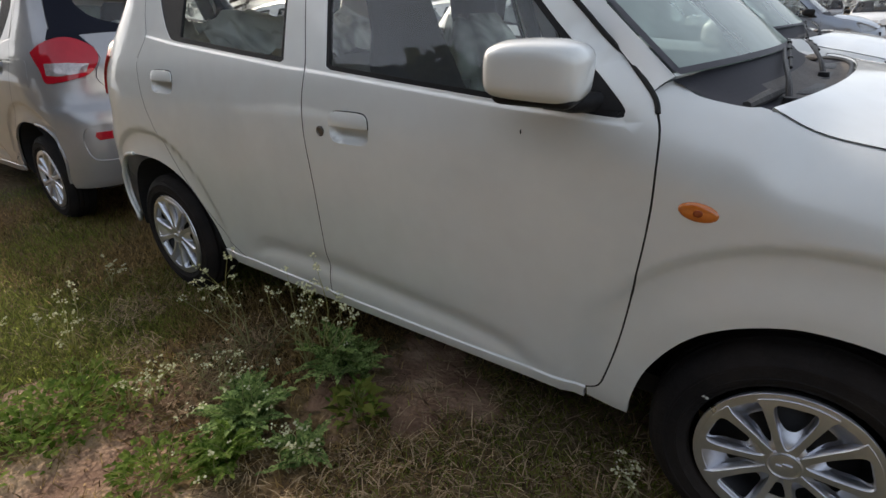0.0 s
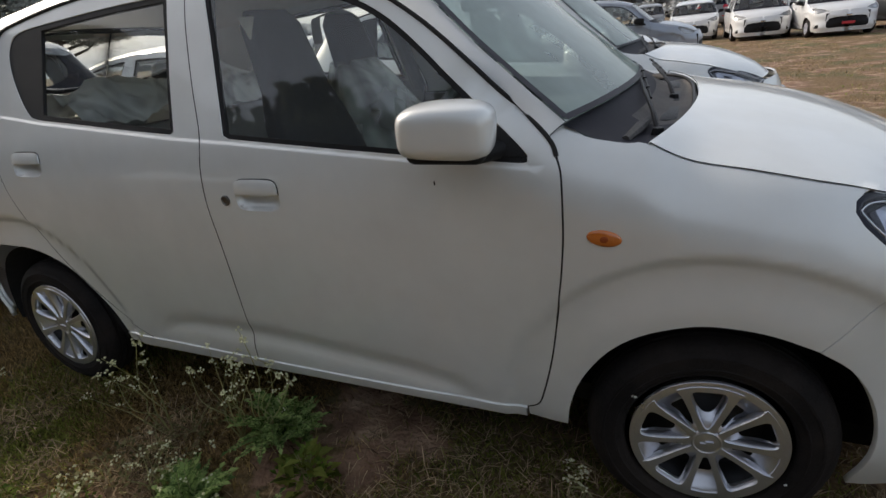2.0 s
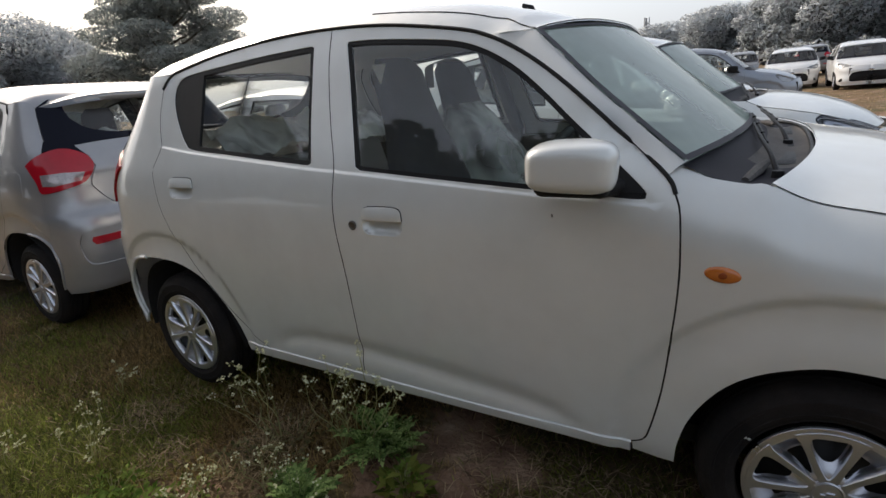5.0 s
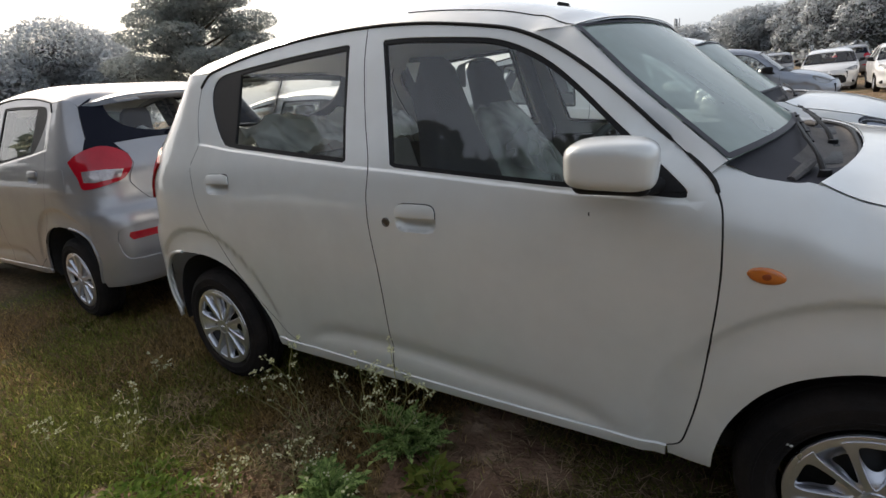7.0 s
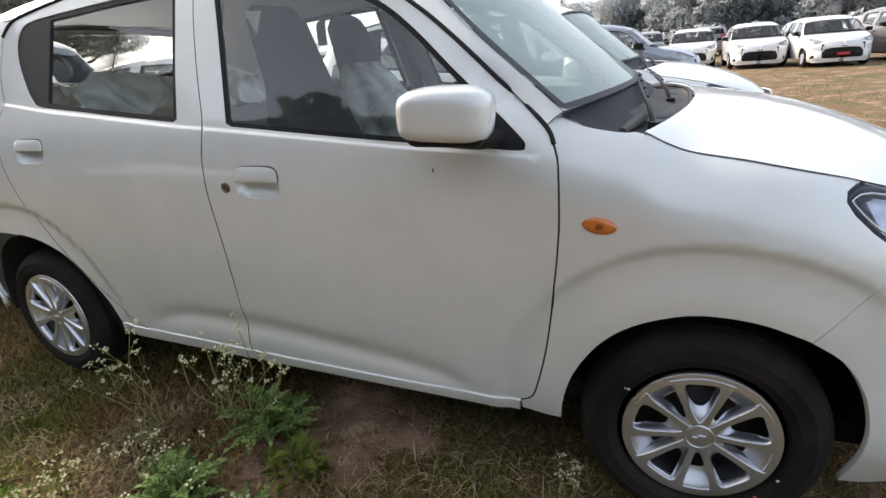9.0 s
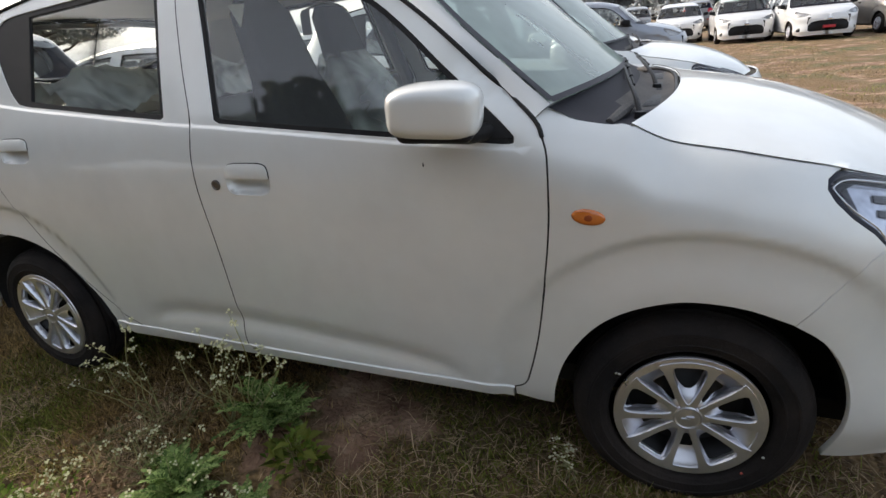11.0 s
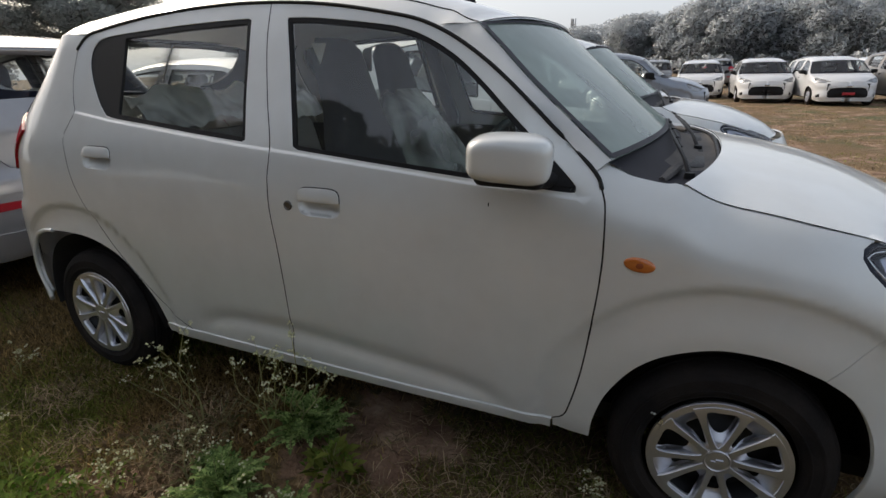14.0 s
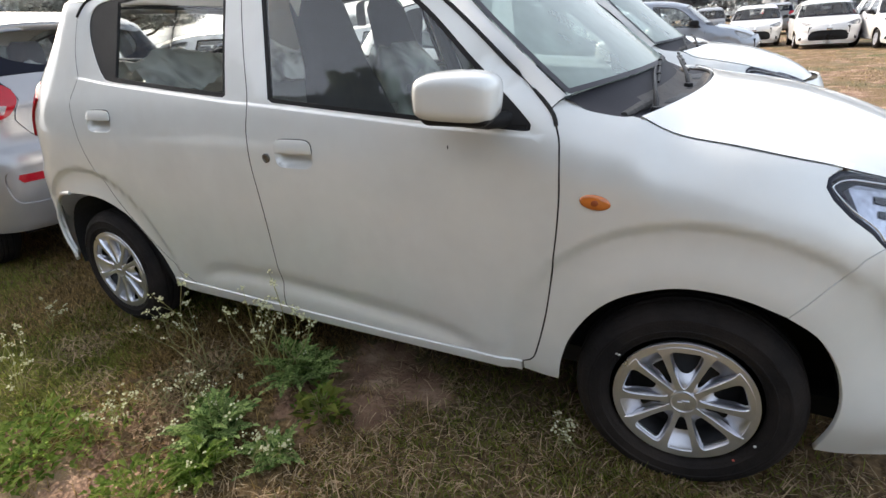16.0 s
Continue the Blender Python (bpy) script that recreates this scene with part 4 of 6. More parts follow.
def hatchback(paint, label, group, m, size=0.03, detail=True, steer=0.0):
    """A small five-door hatchback with all its parts."""
    car = thing("hatchback_car", label, "car", group, "", m)
    S = hatch_sheets(size)
    for name in ("front_wing", "sill", "quarter_panel", "rear_bumper", "front_bumper"):
        if name in ("rear_bumper", "front_bumper"):
            s = Sheet().joined(S[name]).joined(S[name].mirrored())
            bumper = obj(name, s.mesh(name, paint), car)
            if name == "rear_bumper":
                for sg in (1, -1):
                    bm = bmesh.new()
                    path = [skin(*p) for p in smooth2(cut(R_ARCH, (-2.078, 0.476), (-2.728, 0.33)), 4) if p[0] < -2.5]
                    tube(bm, [(x - 0.004, y * sg, z) for x, y, z in path] + [(path[-1][0] - 0.004, path[-1][1] * sg, 0.305)], 0.009, 8)
                    part("arch_lip", bm, paint, bumper)
                for k in (S["bumper_recess"], S["bumper_recess"].mirrored()):
                    obj("bumper_recess", k.mesh("bumper_recess", paint), bumper)
                for k in (S["reflector"], S["reflector"].mirrored()):
                    obj("reflector", k.mesh("reflector", RED_LENS), bumper, "red plastic rear reflector")
            else:
                g = Sheet().joined(S["grille"]).joined(S["grille"].mirrored())
                obj("grille", g.mesh("grille", BLACK), bumper, "black plastic front grille")
                both("fog_lamp_pocket", S["fog_pocket"], BLACK, bumper)
                bm = bmesh.new()
                box(bm, (0.722, -0.07, 0.60), (0.745, 0.07, 0.66), 0.012)
                part("emblem", bm, CHROME, bumper, "plain chrome emblem")
        else:
            a, b = both(name, S[name], paint, car)
            if name == "front_wing" and detail:
                for w, sign in ((a, 1), (b, -1)):
                    bm = bmesh.new()
                    bmesh.ops.create_uvsphere(bm, u_segments=20, v_segments=12, radius=1)
                    for v in bm.verts:
                        k = 1.0
                        v.co = Vector((-0.239 + 0.037 * v.co.x, sign * (-half_width(-0.239, 0.81) + v.co.y * 0.009), 0.811 + 0.019 * v.co.z * k - 0.003 * v.co.x))
                    lens = part("side_indicator", bm, AMBER, w, "orange oval side indicator")
                    bm = bmesh.new()
                    bmesh.ops.create_uvsphere(bm, u_segments=14, v_segments=8, radius=1)
                    for v in bm.verts:
                        v.co = Vector((-0.238 + 0.011 * v.co.x, sign * (-half_width(-0.239, 0.81) - 0.0072 + v.co.y * 0.0025), 0.811 + 0.008 * v.co.z))
                    part("bulb", bm, AMBER_DARK, lens, "dark bulb spot")
    for name, glass, frame_name, hx, hz in (("front_door", "front_glass", "front_frame", -1.172, 0.903), ("rear_door", "rear_pane", "rear_frame", -2.205, 0.985)):
        for door, g, f, sign in zip(both(name, S[name], paint, car), (S[glass], S[glass].mirrored()), (S[frame_name], S[frame_name].mirrored()), (1, -1)):
            obj("window_glass", g.mesh("window_glass", GLASS), door).visible_shadow = False
            obj("window_trim", f.mesh("window_trim", BLACK), door, "black rubber window surround")
            for piece, tag in (("_cup", "handle_cup"), ("_flap", "door_handle")) if detail else (("_flap", "door_handle"),):
                h = S[name.split("_")[0] + piece]
                obj(tag, (h if sign > 0 else h.mirrored()).mesh(tag, paint), door)
            if detail:
                # dark tube round the flap draws the shade of its gap
                bm = bmesh.new()
                loop = S[name.split("_")[0] + "_rim"]
                tube(bm, [(x, y * sign, z) for x, y, z in loop + loop[:1]], 0.0022, 6, cap=False)
                part("handle_gap_shade", bm, SEAL_AND_GAP, door)
            if name == "front_door" and detail:
                bm = bmesh.new()
                mx, my, mz = skin(-0.629, 0.927)
                bmesh.ops.create_uvsphere(bm, u_segments=10, v_segments=6, radius=1)
                for v in bm.verts:
                    v.co = Vector((mx + 0.002 * v.co.x, (my + 0.001 * v.co.y) * sign, mz + 0.006 * v.co.z))
                part("chipped_spot", bm, SEAL_AND_GAP, door, "small black chip in the paint")
                bm = bmesh.new()
                revolve(bm, [(0.0155, 0.004), (0.0155, -0.003), (0.0125, -0.005), (0.010, -0.002), (0.0, -0.002)], 20)
                part("keyhole", bm, KEY_METAL, door, "small round metal keyhole", m=pose(-1.297, -sign * half_width(-1.3, 0.871), 0.871, 0, 0, 0 if sign > 0 else 180))
            if name == "front_door":
                both_mirror(paint if detail else BLACK, door, sign)
    # b, c and wing strips stand in for shade in the panel gaps
    for seal, host in (("roof_seal", car), ("b_gap", car), ("c_gap", car), ("wing_gap", car)) if detail else ():
        for sg in (1, -1):
            bm = S[seal].copy()
            if sg < 0:
                for v in bm.verts:
                    v.co.y = -v.co.y
            part("gap_strip", bm, SEAL_AND_GAP, host)
    if detail:
        lid = panel([(-2.55 + 0.080 * math.copysign(abs(math.cos(a)) ** 0.4, math.cos(a)), 0.945 + 0.082 * math.copysign(abs(math.sin(a)) ** 0.4, math.sin(a))) for a in [2 * math.pi * k / 40 for k in range(40)]], offset_skin(0.0018), 0.03, 0, 0.002)
        obj("fuel_lid", lid.mirrored().mesh("fuel_lid", paint), car)
    # bonnet, roof, pillars, windscreen
    obj("bonnet", grid_sheet(lambda u, v: hood_point(u, 2 * v - 1), *((36, 40) if detail else (14, 18)), thick=0.008).mesh("bonnet", paint), car)
    roof = obj("roof", grid_sheet(lambda u, v: roof_point(u, 2 * v - 1), *((56, 32) if detail else (24, 14)), thick=0.006).mesh("roof", paint), car)
    obj("headlining", grid_sheet(lambda u, v: Vector(roof_point(0.04 + 0.94 * u, (2 * v - 1) * 0.97)) - Vector((0, 0, 0.03)), 14, 8, thick=0.004).mesh("headlining", LINING), roof, "pale cloth headlining")
    if detail:
        for sg in (-1, 1):
            bm = bmesh.new()
            tube(bm, [roof_point(0.70 + 0.295 * k / 60, sg * DITCH(0.70 + 0.295 * k / 60)) for k in range(61)], 0.0019, 6)
            part("roof_ditch", bm, SEAL_AND_GAP, roof, "black strip along the roof's edge")
    both("windscreen_pillar", S["pillar"], paint, car)
    ws = obj("windscreen", grid_sheet(lambda u, v: Vector(windscreen_point(0.0 + u, (2 * v - 1) * 0.995)), 24, 24).mesh("windscreen", SCREEN if detail else REAR_GLASS), car, "dusty windscreen glass, greenish film with sky sheen in it" if detail else "")
    ws.visible_shadow = False
    band = Sheet()
    for lo, hi in ((0.0, 0.035), (0.962, 1.0)):
        band.joined(grid_sheet(lambda u, v: Vector(windscreen_point(lo + (hi - lo) * u, (2 * v - 1) * 0.985)) + Vector((0.002, 0, 0.003)), 3, 24))
    for sg in (-1, 1):
        band.joined(grid_sheet(lambda u, v: Vector(windscreen_point(0.02 + 0.96 * u, sg * (0.965 + 0.033 * v))) + Vector((0.002, 0, 0.003)), 24, 2, flip=sg < 0))
    obj("black_border", band.mesh("black_border", FRIT), ws)
    # cowl below the windscreen
    def cowl(u, v):
        w = 2 * v - 1
        a = Vector(windscreen_point(0.985, w))
        e = Vector((-0.066 - 0.115 * abs(w) ** 3.0, 0.748 * w, 0.990 - 0.006 * abs(w) ** 4))
        p = a.lerp(e, u)
        p.z -= 0.034 * math.sin(math.pi * min(1, u * 1.02)) * (1 - abs(w) ** 8) + 0.012 * abs(w) ** 4
        return p
    tray = obj("cowl", grid_sheet(lambda u, v: cowl(0.30 + 0.70 * u, 0.19 + 0.62 * v), 14, 30).mesh("cowl", COWL), car, "dusty black plastic cowl")
    for lo in (0.0, 0.81):
        obj("cowl_end", grid_sheet(lambda u, v: cowl(u, lo + 0.19 * v) + Vector((0, 0, 0.0005)), 16, 12).mesh("cowl_end", COWL_DARK), tray, "dark plastic end of the cowl")
    obj("cowl_end", grid_sheet(lambda u, v: cowl(0.30 * u, 0.19 + 0.62 * v), 6, 30).mesh("cowl_end", COWL_DARK), tray, "dark plastic strip under the windscreen")
    for sg in (-1, 1):
        bm = bmesh.new()
        tube(bm, [(-0.215, sg * 0.655, 0.986), (-0.19, sg * 0.54, 0.995), (-0.168, sg * 0.44, 1.000)], [0.010, 0.014, 0.006], 8)
        part("ridge", bm, COWL, tray)
    lip = bmesh.new()
    tube(lip, [cowl(1.0, 0.02 + 0.96 * k / 40) + Vector((0.0, 0, 0.006)) for k in range(41)], 0.007, 8)
    part("rubber_seal", lip, BLACK, tray)
    if detail:
        bm = bmesh.new()
        for y in (-0.30, 0.02, 0.33):
            box(bm, (-0.155, y - 0.11, 0.967), (-0.105, y + 0.11, 0.985), 0.004)
        part("vent", bm, BLACK, tray)
        for x0, y0, pts in ((-0.150, -0.575, [(-0.168, -0.48, 1.022), (-0.200, -0.28, 1.046), (-0.222, -0.10, 1.062)]), (-0.125, -0.02, [(-0.145, 0.08, 1.022), (-0.185, 0.28, 1.048), (-0.215, 0.46, 1.055)])):
            bm = bmesh.new()
            tube(bm, spline([(x0, y0, 0.985)] + pts, False, 4), [0.007] * 4 + [0.0055] * 5 + [0.004] * 4, 8)
            bmesh.ops.create_cone(bm, cap_ends=True, segments=14, radius1=0.018, radius2=0.013, depth=0.03, matrix=Matrix.Translation((x0, y0, 0.982)))
            arm = part("wiper", bm, BLACK, car, "black wiper arm and blade")
            bm = bmesh.new()
            way = (Vector(pts[2]) - Vector(pts[1])).normalized()
            mid = Vector(pts[2]) + Vector((0.012, 0, -0.004))
            tube(bm, [mid - way * 0.26, mid - way * 0.1 + Vector((0, 0, 0.003)), mid + way * 0.2], 0.0038, 6)
            for k in (-0.14, 0.0, 0.12):
                box(bm, mid + way * k - Vector((0.006, 0.012, 0.0)), mid + way * k + Vector((0.005, 0.010, 0.007)), 0.002)
            part("wiper_blade", bm, BLACK, arm)
    # lamps
    for lens, edge in zip((S["headlamp_lens"], S["headlamp_lens"].mirrored()), (S["headlamp_edge"], S["headlamp_edge"].mirrored())):
        h = obj("headlamp", edge.mesh("headlamp", LAMP_DARK if detail else PALE_LAMP), car, "headlamp with dark surround and clear lens" if detail else "pale clear headlamp")
        sg = 1 if edge is S["headlamp_edge"] else -1
        for key, nm, mt in (("headlamp_pocket", "pocket", LAMP_DARK if detail else PALE_LAMP), ("headlamp_trim", "reflector", LAMP_INNER if detail else PALE_LAMP)):
            obj(nm, (S[key] if sg > 0 else S[key].mirrored()).mesh(nm, mt), h)
        if detail:
            for k in range(3):
                slot = S["headlamp_slot_%d" % k]
                obj("slot", (slot if sg > 0 else slot.mirrored()).mesh("slot", LAMP_DARK), h)
            bm = bmesh.new()
            ring = [(x, y * sg, z) for x, y, z in S["headlamp_line"]]
            tube(bm, ring + ring[:1], 0.0022, 6, cap=False)
            part("bright_line", bm, CHROME, h, "thin bright line inside the lamp")
        obj("lens", lens.mesh("lens", CLEAR_GLASS), h, "clear headlamp lens").visible_shadow = False
    for red, clear in zip((S["tail_lamp"], S["tail_lamp"].mirrored()), (S["tail_lamp_clear"], S["tail_lamp_clear"].mirrored())):
        h = obj("tail_lamp", red.mesh("tail_lamp", RED_LENS), car, "glossy red tail lamp")
        obj("clear_lens", clear.mesh("clear_lens", CLEAR_LENS), h, "clear indicator and reversing lens")
        cap = S["lamp_cap"] if red is S["tail_lamp"] else S["lamp_cap"].mirrored()
        obj("lamp_cap", cap.mesh("lamp_cap", BAND), h, "black cap above the lamp")
    # tailgate
    obj("tail_panel", Sheet().joined(S["rear_backing"]).joined(S["rear_backing"].mirrored()).mesh("tail_panel", paint), car)
    gate = obj("tailgate", Sheet().joined(S["tailgate"]).joined(S["tailgate"].mirrored()).mesh("tailgate", paint), car)
    obj("rear_glass_band", Sheet().joined(S["rear_glass_band"]).joined(S["rear_glass_band"].mirrored()).mesh("rear_glass_band", BAND), gate, "black border of the rear window")
    g = obj("rear_window", Sheet().joined(S["rear_window"]).joined(S["rear_window"].mirrored()).mesh("rear_window", REAR_GLASS), gate)
    g.visible_shadow = False
    def spoiler(u, v):
        w = 2 * v - 1
        e = Vector(roof_point(0.0, w))
        ends = 1 - abs(w) ** 8
        back = Vector((-0.075 * (1 - 0.5 * w ** 4), 0, -0.012)) * ends
        low = Vector((-0.055 * (1 - 0.5 * w ** 4), 0, -0.052)) * ends
        ring = [e + Vector((0.03, 0, 0.001)), e, e + back * 0.6, e + back, e + low, e + Vector((0.0, 0, -0.055)) * ends]
        k = u * (len(ring) - 1)
        i = min(int(k), len(ring) - 2)
        return ring[i].lerp(ring[i + 1], k - i)
    obj("spoiler", grid_sheet(spoiler, 10, 30, flip=True).mesh("spoiler", paint), gate)
    # underbody: dark liner sheets, floor, arches
    liner = [(-2.78, 0.36), (-2.80, 0.60), (-2.72, 0.96), (-1.5, 0.98), (-0.36, 0.96), (0.20, 0.82), (0.42, 0.66), (0.42, 0.36), (0.36, 0.36), (0.36, 0.45), (0.28, 0.60), (0.06, 0.69), (-0.10, 0.68), (-0.30, 0.56), (-0.37, 0.42), (-0.38, 0.33), (-2.02, 0.33),
             (-2.05, 0.47), (-2.18, 0.65), (-2.4, 0.72), (-2.62, 0.69), (-2.76, 0.58), (-2.79, 0.44)]
    sh = panel(liner, offset_skin(-0.028), 0.08, 0, 0.01, flange=False)
    bm = bmesh.new()
    box(bm, (-2.70, -0.60, 0.20), (0.55, 0.60, 0.26))
    box(bm, (-1.95, -0.68, 0.215), (-0.40, 0.68, 0.27))
    box(bm, (-2.80, -0.45, 0.30), (-2.72, 0.45, 0.62))
    box(bm, (-0.30, -0.50, 0.26), (0.62, 0.50, 0.70))
    box(bm, (-2.80, -0.50, 0.26), (-2.0, 0.50, 0.62))
    for cx in (0.0, -BASE + 0.02):
        for sg in (-1, 1):
            rings = []
            for y in (0.0, 0.58, 0.48):
                ring = []
                for k in range(23):
                    a = radians(-3 + 186 * k / 22)
                    px, pz = cx + 0.352 * math.cos(a), 0.285 + 0.366 * math.sin(a)
                    edge = -skin(u_of(px, pz), pz)[1] - 0.018
                    ring.append(bm.verts.new((px, sg * (y or edge), pz)))
                rings.append(ring)
            for a, b in zip(rings, rings[1:]):
                for k in range(22):
                    bm.faces.new((a[k], a[k + 1], b[k + 1], b[k]))
            bm.faces.new(rings[-1])
    under = part("underbody", bm, DARK, car, smooth=False)
    both("inner_panel", sh, DARK, car)
    # wheels
    meshes = WHEEL.get("meshes", [])
    if not meshes:
        ty, cov, rim, spokes = wheel_parts()
    else:
        ty = cov = rim = spokes = None
    for nm, b_, mt in (("tyre", ty, RUBBER), ("rim", rim, STEEL)) if ty else ():
        bmesh.ops.recalc_face_normals(b_, faces=b_.faces)
        me = bpy.data.meshes.new(nm)
        b_.to_mesh(me)
        b_.free()
        me.materials.append(mt)
        me.polygons.foreach_set("use_smooth", [True] * len(me.polygons))
        me.set_sharp_from_angle(angle=radians(50))
        meshes.append(me)
    if ty:
        WHEEL["meshes"] = meshes
        WHEEL["cover"] = cov.mesh("wheel_cover", COVER)
        WHEEL["spokes"] = [k.mesh("spoke", COVER) for k in spokes]
    cme = WHEEL["cover"]
    badge = bmesh.new()
    revolve(badge, [(0.040, 0.010), (0.038, 0.003), (0.034, 0.001), (0.030, 0.003), (0.0, 0.001)], 28)
    for k, (cx, wd) in enumerate(((-0.006, 0.020), (0.006, 0.020))):
        box(badge, (cx - wd / 2, -0.002, -0.006 + k * 0.006), (cx + wd / 2, 0.004, 0.001 + k * 0.006), 0.001)
    bmesh.ops.recalc_face_normals(badge, faces=badge.faces)
    bme = bpy.data.meshes.new("centre_cap")
    badge.to_mesh(bme)
    badge.free()
    bme.materials.append(COVER)
    for cx, sg, st, spin in ((0.0, -1, steer, -2), (0.0, 1, steer, 40), (-BASE, -1, 0, 16), (-BASE, 1, 0, 55)):
        w = new("wheel")
        w.parent = car
        w.matrix_basis = pose(cx, sg * (HALF - 0.032), 0.282, 0, 0, st + (0 if sg < 0 else 180)) @ pose(0, 0, 0, 0, spin, 0)
        obj("tyre", meshes[0], w)
        rim_part = obj("rim", meshes[1], w, "dark steel rim")
        cv = obj("wheel_cover", cme, w, "silver plastic wheel cover")
        fit_k = 0.912 if cx == 0.0 else 0.98
        cv.scale = rim_part.scale = (fit_k, 1, fit_k)
        if cx == 0.0 and sg < 0 and detail:
            for dx, dz, mt in ((-0.168, 0.121, PAINT_DOT), (-0.160, 0.118, PAINT_DOT), (0.127, -0.152, RED_DOT), (0.170, -0.095, PAINT_DOT)):
                bm = bmesh.new()
                bmesh.ops.create_uvsphere(bm, u_segments=10, v_segments=6, radius=1)
                for v in bm.verts:
                    v.co = Vector((dx + 0.004 * v.co.x, -0.0005 + 0.0015 * v.co.y, dz + 0.0035 * v.co.z))
                part("paint_dot", bm, mt, w)
        for sp in WHEEL["spokes"]:
            obj("spoke", sp, cv)
        obj("centre_cap", bme, cv)
    # inside
    for x, y in ((-1.12, -0.36), (-1.30, 0.36)):
        part("front_seat", seat_bm(), SEAT, car, "dark grey cloth front seat", m=pose(x, y, 0.40))
    if detail:
        plastic_cover(car)
    part("rear_seat", seat_bm(True), REAR_SEAT, car, "dark grey cloth rear bench", m=pose(-2.10, 0, 0.42))
    bm = bmesh.new()
    box(bm, (-0.72, -0.68, 0.68), (-0.30, 0.68, 0.93), 0.06)
    box(bm, (-0.68, -0.52, 0.88), (-0.45, -0.20, 1.0), 0.04)
    part("dashboard", bm, DASH, car)
    bm = bmesh.new()
    ring = [Vector((0, 0.185 * math.cos(a), 0.185 * math.sin(a))) for a in [2 * math.pi * k / 32 for k in range(33)]]
    tube(bm, ring, 0.014, 8, cap=False)
    box(bm, (-0.02, -0.06, -0.05), (0.04, 0.06, 0.05), 0.02)
    box(bm, (-0.005, -0.18, -0.015), (0.01, 0.18, 0.015), 0.004)
    part("steering_wheel", bm, DASH, car, m=pose(-0.80, -0.36, 0.93, 0, 25, 0))
    for sg in (-1, 1):
        bm = bmesh.new()
        box(bm, (-1.37, sg * 0.755 - 0.02, 0.35), (-0.42, sg * 0.755 + 0.02, 0.97), 0.015)
        box(bm, (-2.05, sg * 0.755 - 0.02, 0.35), (-1.37, sg * 0.755 + 0.02, 1.04), 0.015)
        part("door_lining", bm, DASH, car)
        bm = bmesh.new()
        tube(bm, [(-1.39, sg * 0.74, 1.0), (-1.42, sg * 0.66, 1.2), (-1.45, sg * 0.565, 1.42)], 0.036, 8)
        part("inner_pillar", bm, DASH, car)
    bm = bmesh.new()
    box(bm, (-0.80, -0.11, 1.31), (-0.77, 0.11, 1.385), 0.015)
    part("inner_mirror", bm, DASH, car)
    if detail:
        bm = bmesh.new()
        tube(bm, [(-0.985, 0, 1.495), (-0.99, 0, 1.518), (-1.02, 0, 1.535)], [0.022, 0.016, 0.007], 10)
        part("aerial_base", bm, BLACK, roof, "small black roof aerial")
    return car


def both_mirror(paint, door, sg):
    """The wing mirror on one front door."""
    bm = bmesh.new()
    bmesh.ops.create_cube(bm, size=1)
    bmesh.ops.subdivide_edges(bm, edges=bm.edges[:], cuts=9, use_grid_fill=True)
    for v in bm.verts:
        p = v.co * 2
        q = Vector((math.copysign(abs(p[i]), p[i]) for i in range(3)))
        r = (abs(q.x) ** 4.5 + abs(q.y) ** 3.2 + abs(q.z) ** 4.5) ** (1 / 4.2)
        q /= max(r, 1e-6)
        taper = 1 - 0.10 * q.x
        top = 0.055 if q.z > 0 else 0.051
        front = 1 - 0.28 * max(0, q.x) ** 2
        v.co = Vector((0.101 * q.x * (1 + 0.02 * q.z), 0.080 * q.y, top * q.z * (1 + 0.05 * q.x) + 0.008 * (1 - q.x * q.x) * (q.z > 0)))
        v.co.y *= sg
    place = pose(-0.546, -0.905 * sg, 1.063, 0, 3, 10 * sg)
    shell = part("wing_mirror", bm, paint, door, "painted wing mirror on black foot", m=place)
    bm = bmesh.new()
    tube(bm, [(-0.47, -0.78, 0.998), (-0.50, -0.84, 0.998), (-0.535, -0.895, 1.010)], [0.022, 0.018, 0.016], 12)
    for v in bm.verts:
        v.co.y *= sg
    part("mirror_foot", bm, BLACK, door)
    bm = bmesh.new()
    box(bm, (-0.076, -0.064, -0.0575), (0.086, 0.068, -0.028), 0.018, segments=3)
    for v in bm.verts:
        v.co.y *= sg
    part("mirror_underside", bm, BLACK, shell, "black plastic mirror underside")
    S = hatch_sheets(0.03)["mirror_sail"]
    obj("mirror_sail", (S if sg > 0 else S.mirrored()).mesh("mirror_sail", BLACK), door)
    return shell

# ---- ground ----
# bare soil: x, y, radius
BARE = ((-1.18, -0.10, 0.17), (-1.10, 0.16, 0.20), (-0.98, -0.02, 0.12), (-1.66, -0.46, 0.17), (-1.66, -0.80, 0.27), (-2.10, -0.76, 0.15), (-1.46, -0.62, 0.14), (-0.85, 0.12, 0.12), (-1.25, -0.66, 0.10), (-1.95, -0.52, 0.08))


def bare(x, y):
    return max(1 - math.hypot(x - a, y - b) / r for a, b, r in BARE) + 0.45 * noise.noise(Vector((x * 8, y * 8, 5))) + 0.35 * noise.noise(Vector((x * 21, y * 21, 3)))


def lawn_height(x, y):
    return 0.012 * noise.noise(Vector((x * 1.1, y * 1.1, 0.3))) + 0.006 * noise.noise(Vector((x * 4.3, y * 4.3, 2.1)))


